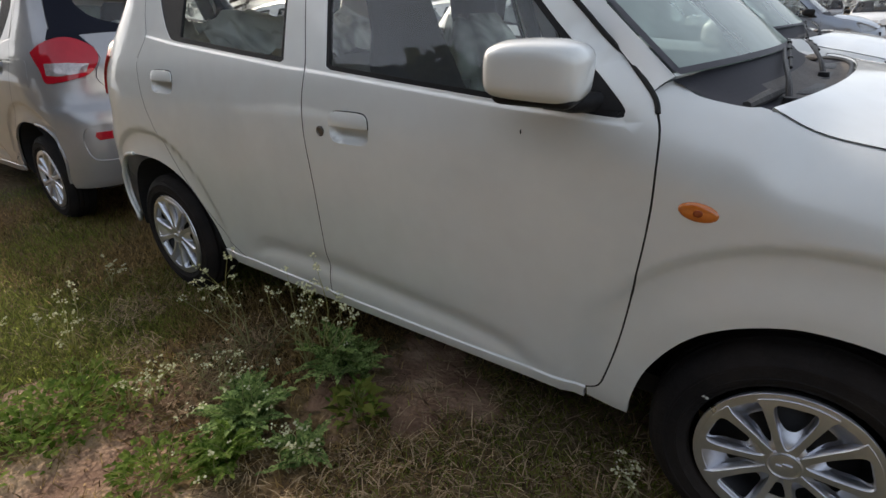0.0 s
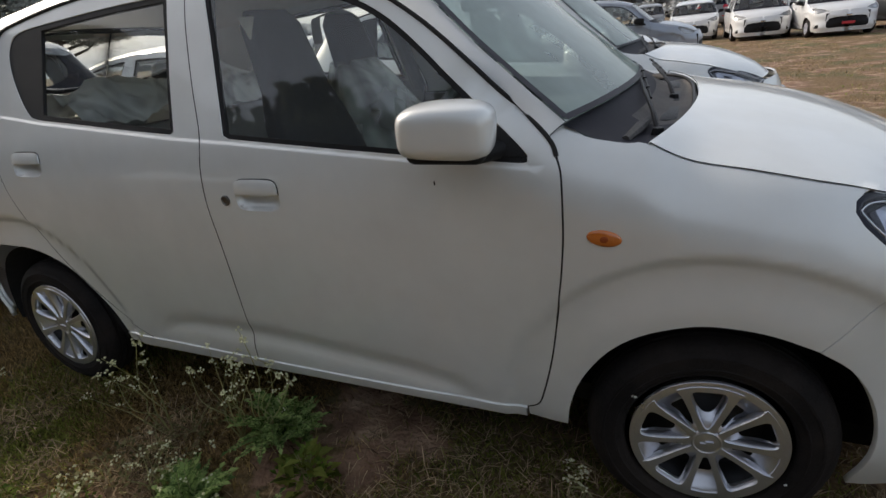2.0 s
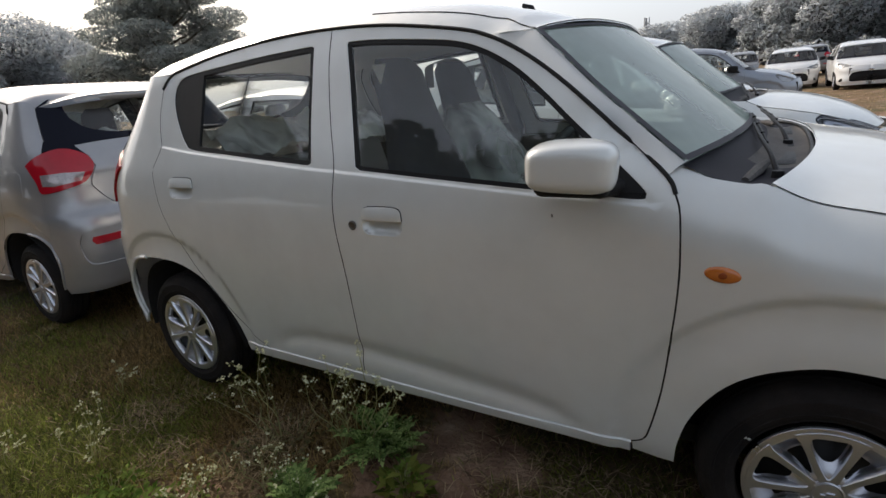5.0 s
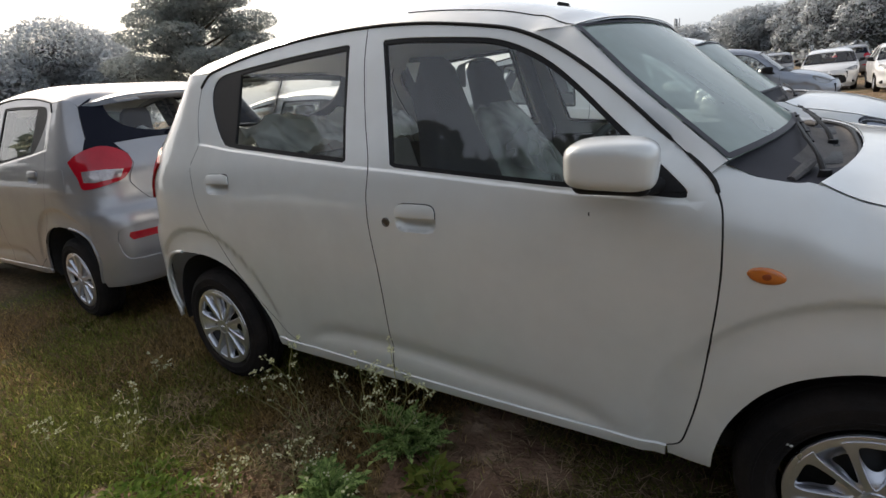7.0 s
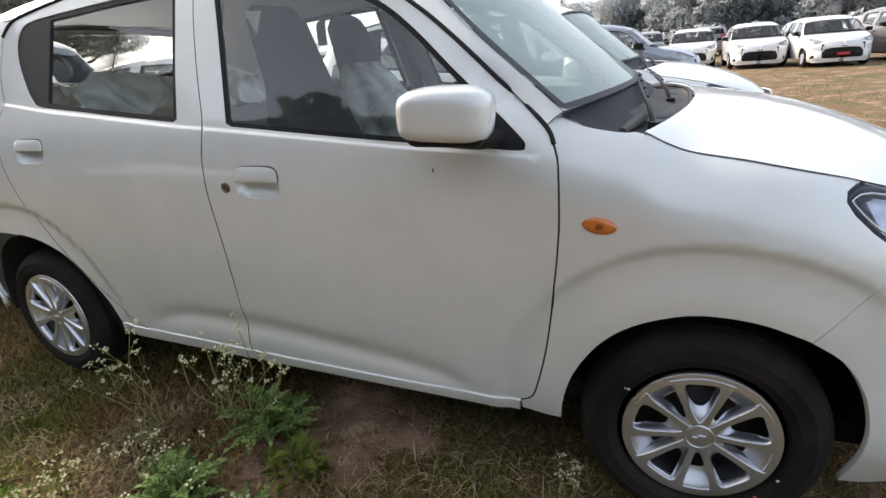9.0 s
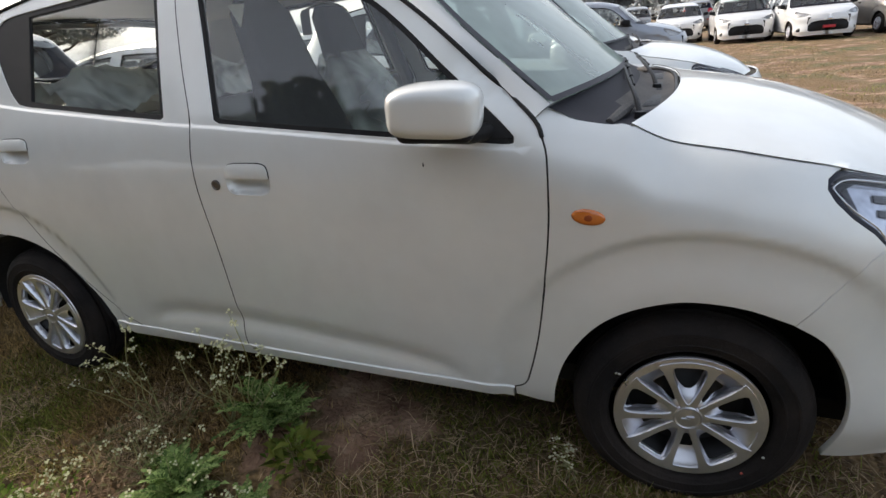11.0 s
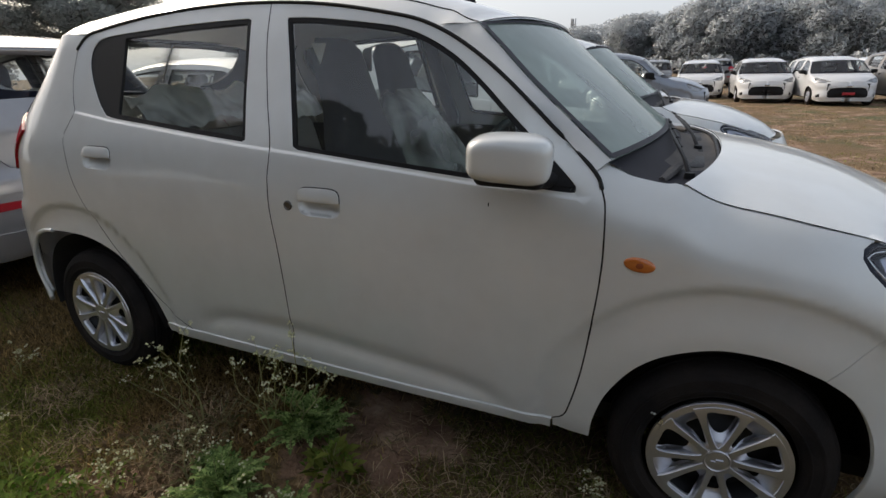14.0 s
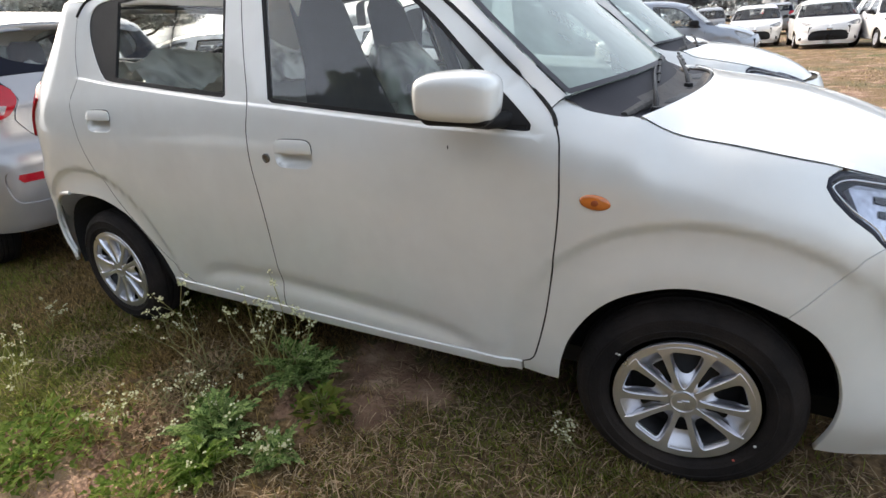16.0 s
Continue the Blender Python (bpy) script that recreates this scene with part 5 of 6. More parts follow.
def build_ground():
    m = bpy.data.materials.new("dry_grass_and_soil")
    m.use_nodes = True
    n, l = m.node_tree.nodes, m.node_tree.links
    b = n["Principled BSDF"]
    b.inputs["Roughness"].default_value = 0.95
    place = n.new("ShaderNodeTexCoord")
    def tex(scale, detail=6):
        t = n.new("ShaderNodeTexNoise")
        t.inputs["Scale"].default_value, t.inputs["Detail"].default_value = scale, detail
        l.new(place.outputs["Object"], t.inputs["Vector"])
        return t
    def ramp(src, stops):
        r = n.new("ShaderNodeValToRGB")
        while len(r.color_ramp.elements) < len(stops):
            r.color_ramp.elements.new(0.5)
        for e, (p, c) in zip(r.color_ramp.elements, stops):
            e.position, e.color = p, (*c, 1)
        l.new(src, r.inputs[0])
        return r
    def mix(f, a, c):
        x = n.new("ShaderNodeMixRGB")
        l.new(f, x.inputs[0])
        l.new(a, x.inputs[1])
        l.new(c, x.inputs[2])
        return x.outputs[0]
    straw = ramp(tex(38, 10).outputs[0], [(0.3, (0.075, 0.045, 0.020)), (0.5, (0.18, 0.112, 0.048)), (0.68, (0.31, 0.205, 0.100))])
    soil = ramp(tex(6, 10).outputs[0], [(0.3, (0.15, 0.080, 0.050)), (0.5, (0.28, 0.170, 0.108)), (0.70, (0.52, 0.37, 0.25))])
    green = ramp(tex(45, 8).outputs[0], [(0.3, (0.035, 0.05, 0.016)), (0.55, (0.085, 0.11, 0.035)), (0.75, (0.16, 0.17, 0.07))])
    scuffed = ramp(tex(1.7, 9).outputs[0], [(0.50, (0, 0, 0)), (0.60, (1, 1, 1))])
    reach = n.new("ShaderNodeSeparateXYZ")
    l.new(place.outputs["Object"], reach.inputs[0])
    open_field = ramp(reach.outputs[1], [(0.0, (0, 0, 0)), (1.0, (1, 1, 1))])
    lush = ramp(tex(0.9, 8).outputs[0], [(0.46, (0, 0, 0)), (0.64, (0.75, 0.75, 0.75))])
    c = mix(lush.outputs[0], straw.outputs[0], green.outputs[0])
    worn, breakup, add = n.new("ShaderNodeAttribute"), tex(14, 8), n.new("ShaderNodeMath")
    worn.attribute_name = "soil"
    add.operation = "MULTIPLY_ADD"
    add.inputs[1].default_value = 1.4
    l.new(breakup.outputs[0], add.inputs[0])
    l.new(worn.outputs["Fac"], add.inputs[2])
    patch = ramp(add.outputs[0], [(0.72, (0, 0, 0)), (0.92, (1, 1, 1))])
    c = mix(open_field.outputs[0], c, mix(scuffed.outputs[0], c, soil.outputs[0]))
    c = mix(patch.outputs[0], c, soil.outputs[0])
    l.new(c, b.inputs["Base Color"])
    relief = n.new("ShaderNodeBump")
    relief.inputs["Strength"].default_value, relief.inputs["Distance"].default_value = 0.9, 0.03
    l.new(tex(55, 10).outputs[0], relief.inputs["Height"])
    l.new(relief.outputs[0], b.inputs["Normal"])
    xs = sorted({round(v, 3) for v in [-600, -300, -150, -80, -40, -25, -16, -12, -9, -7] + [-6 + 0.06 * k for k in range(150)] + [3.2, 4, 5, 7, 10, 15, 25, 40, 80, 150, 300, 600]})
    ys = sorted({round(v, 3) for v in [-400, -200, -100, -50, -25, -12, -6, -4, -3] + [-2.4 + 0.06 * k for k in range(110)] + [4.4, 5, 6, 8, 11, 15, 20, 28, 40, 60, 100, 200, 400, 900]})
    verts = [(x, y, lawn_height(x, y) if -7 < x < 4 and -3 < y < 5 else 0.0) for x in xs for y in ys]
    k = len(ys)
    faces = [(i * k + j, (i + 1) * k + j, (i + 1) * k + j + 1, i * k + j + 1) for i in range(len(xs) - 1) for j in range(k - 1)]
    me = bpy.data.meshes.new("ground")
    me.from_pydata(verts, [], faces)
    me.materials.append(m)
    me.attributes.new("soil", "FLOAT", "POINT").data.foreach_set("value", [max(-0.2, min(0.6, bare(x, y))) if -4 < x < 2 and -2 < y < 1 else -0.2 for x, y, z in verts])
    me.polygons.foreach_set("use_smooth", [True] * len(me.polygons))
    return tagged(new("ground", me), "dry brown and green grass with bare soil patches", "ground", kind="structure")


build_ground()

# ---- the parked cars ----
white_car = hatchback(WHITE, "pearl white hatchback car parked on dry grass", "parked hatchbacks", pose(0, HALF, 0), 0.03, True, 4.0)
hatchback(SILVER, "silver hatchback car parked tail to tail", "parked hatchbacks", pose(-4.16 - BASE, 0.08 + HALF, 0, 0, 0, 180), 0.03, True)
copy_thing(white_car, pose(-0.17, 2.65 + HALF, 0))

# ---- more parked cars ----
EYE_AT = Vector((-0.14, -1.18, 1.24))


def beyond(azimuth, away):
    """A place on the ground, degrees from the x axis and metres from where one stands."""
    a = radians(azimuth)
    return EYE_AT.x + away * math.cos(a), EYE_AT.y + away * math.sin(a)


def park(source, x, y, heading, label=""):
    c = copy_thing(source, pose(x, y, 0, 0, 0, heading))
    return tagged(c, label) if label else c


park(white_car, -0.95, 5.35 + HALF, 0.6)
far_white = hatchback(PLAIN_WHITE, "white car facing the open grass, black grille", "far parked cars", pose(0.20, 22.9, 0, 0, 0, -90) @ Matrix.Diagonal((1.03, 1.05, 0.92, 1)), 0.045, False)
ROW_LABEL = "white hatchback car in the parked row"
park(far_white, -1.05, 8.35 + HALF, -1, ROW_LABEL)
park(far_white, -6.72, 2.75 + HALF, 179.2, ROW_LABEL)
park(far_white, -6.55, 5.45 + HALF, 181, ROW_LABEL)
park(far_white, -6.65, 8.2 + HALF, 180, ROW_LABEL)
hatchback(BLUE_GREY, "blue-grey hatchback car in the same row", "parked hatchbacks", pose(-0.47, 11.6 + HALF, 0, 0, 0, 2), 0.045, False)
grey_car = hatchback(GREY_PAINT, "dark grey car facing the open grass", "far parked cars", pose(6.35, 19.6, 0, 0, 0, -80), 0.045, False)
for x, y, h in ((2.15, 20.3, -89), (4.05, 19.0, -85), (2.6, 28.5, 92), (4.9, 27.0, -88), (8.9, 20.5, -84), (10.9, 21.5, -80), (-4.4, 31, 90), (7.3, 27.5, -90), (9.8, 28, -88), (-7.2, 33, -90)):
    parked = park(far_white, x, y, h)
    if x == 4.05:
        bm = bmesh.new()
        box(bm, (0.742, -0.15, 0.36), (0.752, 0.15, 0.44), 0.004)
        part("number_plate", bm, PLATE_RED, parked, "small red number plate")
for x, y, h in ((-1.9, 31.5, -88), (5.9, 33.0, -90), (12.5, 27.0, -85), (1.2, 36, 90)):
    park(grey_car, x, y, h)


# ---- trees ----
def leaf_material(name, dark, light, glow_share=0.75):
    m = bpy.data.materials.new(name)
    m.use_nodes = True
    n, l = m.node_tree.nodes, m.node_tree.links
    b = n["Principled BSDF"]
    b.inputs["Roughness"].default_value = 0.8
    b.inputs["Specular IOR Level"].default_value = 0.2
    info, ramp = n.new("ShaderNodeNewGeometry"), n.new("ShaderNodeValToRGB")
    ramp.color_ramp.elements[0].color, ramp.color_ramp.elements[1].color = (*dark, 1), (*light, 1)
    l.new(info.outputs["Random Per Island"], ramp.inputs[0])
    l.new(ramp.outputs[0], b.inputs["Base Color"])
    glow, mix = n.new("ShaderNodeBsdfTranslucent"), n.new("ShaderNodeMixShader")
    mix.inputs[0].default_value = glow_share
    l.new(ramp.outputs[0], glow.inputs[0])
    l.new(b.outputs[0], mix.inputs[1])
    l.new(glow.outputs[0], mix.inputs[2])
    l.new(mix.outputs[0], n["Material Output"].inputs[0])
    return m


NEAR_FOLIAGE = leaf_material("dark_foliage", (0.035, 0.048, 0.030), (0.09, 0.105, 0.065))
# mid-distance leaves greyed and paled, the air's haze put into their colour
FOLIAGE = leaf_material("hazed_foliage", (0.40, 0.43, 0.40), (0.48, 0.51, 0.48), 0.6)
# far leaves: the haze of distance is put into their pale colour
FAR_FOLIAGE = leaf_material("pale_hazed_foliage", (0.68, 0.71, 0.725), (0.72, 0.75, 0.765), 0.65)
BARK = material("grey_brown_bark", (0.10, 0.08, 0.06), 0.9, vary=0.3, scale=5, bump=0.6, bump_scale=30)


def crown_mesh(seed, lobes, leaves, leaf, mat, flat=0.7, fine=False):
    """Leaf clumps scattered over the shells of many lobes."""
    r = random.Random(seed)
    verts, faces, ways = [], [], []
    for cx, cy, cz, rad in lobes:
        share = int(leaves * rad * rad / sum(l[3] ** 2 for l in lobes))
        for _ in range(share):
            d = Vector((r.gauss(0, 1), r.gauss(0, 1), r.gauss(0, 1))).normalized()
            k = rad * (0.55 + 0.5 * r.random() ** 0.6)
            p = Vector((cx, cy, cz)) + Vector((d.x * k, d.y * k, d.z * k * flat))
            size = leaf * (0.5 + r.random())
            a = Vector((r.gauss(0, 1), r.gauss(0, 1), r.gauss(0, 0.6))).normalized()
            b = a.cross(Vector((r.gauss(0, 1), r.gauss(0, 1), r.gauss(0, 1)))).normalized()
            i = len(verts)
            way = tuple((d + Vector((r.gauss(0, 0.12), r.gauss(0, 0.12), 0.35))).normalized())
            if fine:
                verts += [p - a * size, p + b * size, p + a * size]
                faces.append((i, i + 1, i + 2))
                ways += [way] * 3
            else:
                verts += [p - a * size, p + b * size * 0.55, p + a * size, p - b * size * 0.5 + Vector((0, 0, size * 0.2))]
                faces += [(i, i + 1, i + 2), (i, i + 2, i + 3)]
                ways += [way] * 4
    me = bpy.data.meshes.new("crown")
    me.from_pydata([tuple(v) for v in verts], [], faces)
    me.materials.append(mat)
    me.polygons.foreach_set("use_smooth", [True] * len(me.polygons))
    me.normals_split_custom_set_from_vertices(ways)
    return me


def tree(seed, height, spread, label, m, mat=FOLIAGE, leaves=9000, leaf=0.22, low=0.3, name="tree", flat=0.7, n=15, lobe=1.0, fine=False):
    """A tapered trunk with limbs, and a crown of lobes at the limbs' ends."""
    r = random.Random(seed)
    t = thing(name, label, "tree", "trees round the field", "", m)
    bm = bmesh.new()
    top = height * 0.72
    stem = [Vector((r.uniform(-0.25, 0.25) * k, r.uniform(-0.25, 0.25) * k, top * k / 5)) for k in range(6)]
    rad = height * 0.022
    tube(bm, stem, [rad * (1.25 - 0.19 * k) for k in range(6)], 9)
    lobes = [(stem[-1].x, stem[-1].y, height * 0.84, spread * 0.26)]
    for k in range(n):
        f = low + (0.94 - low) * (k + r.random() * 0.6) / n
        start = stem[min(5, int(f * 0.72 / 0.72 * 5))].lerp(stem[min(5, int(f * 5) + 1)], (f * 5) % 1)
        a = k * 2.4 + r.uniform(-0.4, 0.4)
        reach = spread * (0.62 + 0.38 * r.random()) * (1.0 - 0.55 * max(0, f - 0.55) / 0.4) * 0.62
        end = Vector((start.x + reach * math.cos(a), start.y + reach * math.sin(a), height * (f * 0.80 + 0.12) + r.uniform(-0.3, 0.3)))
        mid = start.lerp(end, 0.5) + Vector((0, 0, -0.04 * height * r.random()))
        tube(bm, [start, mid, end], [rad * 0.45, rad * 0.28, rad * 0.08], 6)
        lobes.append((end.x, end.y, end.z, spread * lobe * r.uniform(0.13, 0.22)))
        lobes.append((mid.x * 1.1, mid.y * 1.1, mid.z + 0.05 * height, spread * lobe * r.uniform(0.09, 0.15)))
    part("trunk", bm, BARK, t, "grey-brown trunk and limbs")
    crown = obj("crown", crown_mesh(seed, lobes, leaves, leaf, mat, flat, fine), t)
    tagged(crown, kind="stuff")
    return t


x, y = beyond(146.5, 50)
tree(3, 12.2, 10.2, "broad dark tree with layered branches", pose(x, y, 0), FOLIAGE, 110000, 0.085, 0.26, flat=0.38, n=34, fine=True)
# far crowns, paled by the haze painted into their leaves
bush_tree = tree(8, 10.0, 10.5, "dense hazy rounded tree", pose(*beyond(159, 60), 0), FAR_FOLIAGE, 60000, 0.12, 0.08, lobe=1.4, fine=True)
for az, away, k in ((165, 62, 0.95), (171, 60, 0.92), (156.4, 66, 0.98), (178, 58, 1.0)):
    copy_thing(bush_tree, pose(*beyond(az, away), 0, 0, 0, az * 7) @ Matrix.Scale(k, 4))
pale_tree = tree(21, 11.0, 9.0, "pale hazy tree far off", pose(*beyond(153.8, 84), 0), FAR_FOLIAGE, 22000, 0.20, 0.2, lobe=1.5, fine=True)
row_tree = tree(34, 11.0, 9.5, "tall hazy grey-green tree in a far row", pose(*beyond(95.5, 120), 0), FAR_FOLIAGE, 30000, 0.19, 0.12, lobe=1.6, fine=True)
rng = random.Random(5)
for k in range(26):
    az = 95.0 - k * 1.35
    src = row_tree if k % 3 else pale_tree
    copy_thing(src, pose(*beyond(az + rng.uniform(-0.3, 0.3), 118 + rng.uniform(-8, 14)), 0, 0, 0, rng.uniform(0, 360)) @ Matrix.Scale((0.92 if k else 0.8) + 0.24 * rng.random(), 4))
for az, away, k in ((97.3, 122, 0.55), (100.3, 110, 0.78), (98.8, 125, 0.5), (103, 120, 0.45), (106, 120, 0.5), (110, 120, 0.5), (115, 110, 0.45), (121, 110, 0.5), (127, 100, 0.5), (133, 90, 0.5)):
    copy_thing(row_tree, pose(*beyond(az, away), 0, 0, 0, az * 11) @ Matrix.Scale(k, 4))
# a close line of trees behind the one who films
near_tree = tree(55, 12.6, 9.8, "tall dark leafy tree behind the cars", pose(-4.6, -16.5, 0), NEAR_FOLIAGE, 7000, 0.34, 0.06)
for x, y, k, a in ((-9.5, -17, 1.02, 50), (-15, -15, 1.0, 300), (-20, -11, 0.95, 80), (-26, -12, 1.1, 10), (-12, -22, 1.15, 190), (-6.5, -21, 1.15, 260), (6, -38, 1.1, 140), (15, -40, 1.05, 220), (25, -39, 1.0, 20), (36, -36, 1.1, 330), (-1, -37, 1.2, 75)):
    copy_thing(near_tree, pose(x, y, 0, 0, 0, a) @ Matrix.Scale(k, 4))

# scrub that closes the field's far edge
def scrub():
    r = random.Random(77)
    lobes = []
    for k in range(90):
        az = 60 + k * 0.9
        x, y = beyond(az, 104 + r.uniform(-6, 6))
        lobes.append((x, y, 1.0, r.uniform(1.2, 2.4)))
    # scrub takes the same haze-paled leaf colour
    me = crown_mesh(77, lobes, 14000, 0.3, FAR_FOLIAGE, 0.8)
    return tagged(new("scrub", me), "low hazy scrub along the field's edge", "bushes", kind="stuff")


scrub()

# a mast among the trees
mast = thing("mast", "thin grey lattice phone mast far off", "mast", m=pose(*beyond(101.1, 130), 0))
bm = bmesh.new()
tube(bm, [(0, 0, 0), (0, 0, 11.3)], [0.30, 0.16], 8)
part("pole", bm, material("galvanised_steel", (0.32, 0.33, 0.34), 0.6, 0.3, vary=0.1), mast)
bm = bmesh.new()
for a in (0, 120, 240):
    box(bm, (0.45, -0.16, 9.6), (0.65, 0.16, 11.4), 0.03, pose(0, 0, 0, 0, 0, a))
box(bm, (-0.5, -0.5, 10.2), (0.5, 0.5, 10.35), 0.02)
part("antenna_panel", bm, material("pale_antenna_panel", (0.5, 0.5, 0.5), 0.6, vary=0.1), mast)

# ---- grass and weeds ----
STRAW = leaf_material("dry_straw", (0.06, 0.040, 0.020), (0.74, 0.57, 0.36), 0.5)
DRY_GRASS = leaf_material("brown_green_grass", (0.045, 0.032, 0.014), (0.58, 0.42, 0.19))
GREEN_GRASS = leaf_material("short_green_grass", (0.065, 0.090, 0.018), (0.38, 0.42, 0.10))
WEED = leaf_material("weed_leaves", (0.09, 0.17, 0.024), (0.38, 0.50, 0.12))
FERN = leaf_material("blue_green_weed_leaves", (0.08, 0.15, 0.04), (0.48, 0.61, 0.22), 0.55)
BROWN_LEAF = leaf_material("withered_leaves", (0.10, 0.075, 0.045), (0.27, 0.20, 0.12))
WITHERED = leaf_material("olive_withered_leaves", (0.09, 0.085, 0.03), (0.34, 0.31, 0.15), 0.55)
STALK = leaf_material("dry_stalks", (0.34, 0.35, 0.16), (0.52, 0.50, 0.28))
PETAL = leaf_material("small_white_flowers", (0.66, 0.66, 0.46), (0.90, 0.90, 0.72))
rng = random.Random(11)


def on_ground(x, y):
    return Vector((x, y, lawn_height(x, y)))


def blade(v, f, base, way, length, width, droop):
    """One bent blade of two pieces."""
    side = Vector((-way.y, way.x, 0)).normalized() * width if abs(way.z) < 0.98 else Vector((width, 0, 0))
    mid = base + way * length * 0.55
    tip = base + way * length + Vector((way.x, way.y, -1)) * droop * length
    k = len(v)
    v += [base - side, base + side, mid + side * 0.8, mid - side * 0.8, tip]
    f += [(k, k + 1, k + 2, k + 3), (k + 3, k + 2, k + 4)]


def stuff(name, v, f, mat, label, category):
    me = bpy.data.meshes.new(name)
    me.from_pydata([tuple(p) for p in v], [], f)
    me.materials.append(mat)
    return tagged(new(name, me), label, category, kind="stuff")


def field(seed, x, y, scale):
    return noise.noise(Vector((x * scale + seed * 7.7, y * scale - seed * 3.1, seed)))


def sow():
    straw_v, straw_f, dry_v, dry_f, green_v, green_f = [], [], [], [], [], []
    # flat dry litter, thickest in front of the door and wheel
    for _ in range(42000):
        x, y = rng.uniform(-3.2, 0.9), rng.uniform(-1.15, 0.75)
        if rng.random() > (0.85 if x > -1.05 else 0.10) + 0.25 * field(1, x, y, 3) or bare(x, y) > 0.25 and rng.random() < 0.85:
            continue
        if y > 0.25 and rng.random() < 0.6:
            continue
        a = rng.uniform(0, 2 * math.pi)
        lift = rng.uniform(-0.03, 0.8)
        way = Vector((math.cos(a), math.sin(a), lift)).normalized()
        blade(straw_v, straw_f, on_ground(x, y) + Vector((0, 0, rng.uniform(0.002, 0.022))), way, rng.uniform(0.02, 0.085), rng.uniform(0.0008, 0.0020), rng.uniform(0, 0.35))
    # bleached clumps
    for cx, cy, reach, count in ((-2.40, -0.24, 0.16, 420), (-1.72, -0.24, 0.16, 420), (-1.62, -0.37, 0.14, 320), (-1.74, -0.08, 0.14, 260), (-1.20, -0.56, 0.12, 200), (-2.05, -0.40, 0.12, 180)):
        for _ in range(count):
            a, b, away = rng.uniform(0, 2 * math.pi), rng.uniform(0, 2 * math.pi), reach * rng.random() ** 0.7
            x, y = cx + away * math.cos(b), cy + away * math.sin(b)
            way = Vector((math.cos(a), math.sin(a), rng.uniform(0.0, 0.9))).normalized()
            blade(straw_v, straw_f, on_ground(x, y) + Vector((0, 0, rng.uniform(0.002, 0.03))), way, rng.uniform(0.03, 0.10), rng.uniform(0.0008, 0.0018), rng.uniform(0, 0.4))
    # short upright grass
    for _ in range(125000):
        x, y = rng.triangular(-5.6, 1.2, -2.0), rng.uniform(-1.5, 0.9)
        if y < -1.0 and rng.random() < (-1.0 - y) / 0.5 or bare(x, y) > 0.05 and rng.random() < 0.93 or x > -1.6 and field(2, x, y, 1.6) < -0.22 and rng.random() < 0.8:
            continue
        a = rng.uniform(0, 2 * math.pi)
        way = Vector((math.cos(a) * 0.7, math.sin(a) * 0.7, rng.uniform(0.5, 1.2))).normalized()
        lush = 0.5 * math.exp(-((x + 2.22) ** 2 + (y + 0.38) ** 2) / 0.10) + 0.35 * math.exp(-((x + 2.75) ** 2 + (y + 0.58) ** 2) / 0.15) + 0.3 * math.exp(-((x + 0.2) ** 2 + y * y) / 0.04) + field(3, x, y, 1.1) + 0.12 * step(-1.7, -2.6, x) + (0.25 if x > -0.7 else 0) - 0.05
        v, f = (green_v, green_f) if lush + rng.uniform(-0.25, 0.25) > 0.12 else (dry_v, dry_f)
        blade(v, f, on_ground(x, y), way, rng.uniform(0.02, 0.055) * (1.35 if x < -1.9 else 1.0), rng.uniform(0.0010, 0.0022), rng.uniform(0.05, 0.45))
    # taller tufts against the tyres
    for cx, cy, spread in ((0.0, 0.02, 0.30), (-BASE, 0.02, 0.26), (-4.16, 0.10, 0.3)):
        for _ in range(2600):
            x, y = cx + rng.gauss(0, spread * 0.62), cy - 0.015 - abs(rng.gauss(0, 0.05))
            if field(6, x, y, 9) < -0.12:
                continue
            a = rng.uniform(0, 2 * math.pi)
            way = Vector((math.cos(a) * 0.55, math.sin(a) * 0.55, rng.uniform(0.5, 1.1))).normalized()
            v, f = (green_v, green_f) if rng.random() < 0.4 else ((straw_v, straw_f) if rng.random() < 0.35 else (dry_v, dry_f))
            blade(v, f, on_ground(x, y), way, rng.uniform(0.03, 0.085), rng.uniform(0.0012, 0.0024), rng.uniform(0.05, 0.4))
    # tufts out in the open field
    for _ in range(20000):
        x, y = rng.uniform(0.0, 7.0), rng.uniform(2.5, 19.0)
        if field(4, x, y, 0.7) < -0.1:
            continue
        a = rng.uniform(0, 2 * math.pi)
        way = Vector((math.cos(a) * 0.8, math.sin(a) * 0.8, rng.uniform(0.4, 1.0))).normalized()
        v, f = (green_v, green_f) if field(5, x, y, 0.5) > 0.28 else ((straw_v, straw_f) if rng.random() < 0.5 else (dry_v, dry_f))
        blade(v, f, Vector((x, y, 0)), way, rng.uniform(0.03, 0.075), rng.uniform(0.002, 0.005), rng.uniform(0.05, 0.4))
    stuff("dry_straw", straw_v, straw_f, STRAW, "scattered pale dry straw lying on soil", "straw")
    stuff("dry_grass", dry_v, dry_f, DRY_GRASS, "short brown withered grass", "grass")
    stuff("green_grass", green_v, green_f, GREEN_GRASS, "short patchy green grass", "grass")


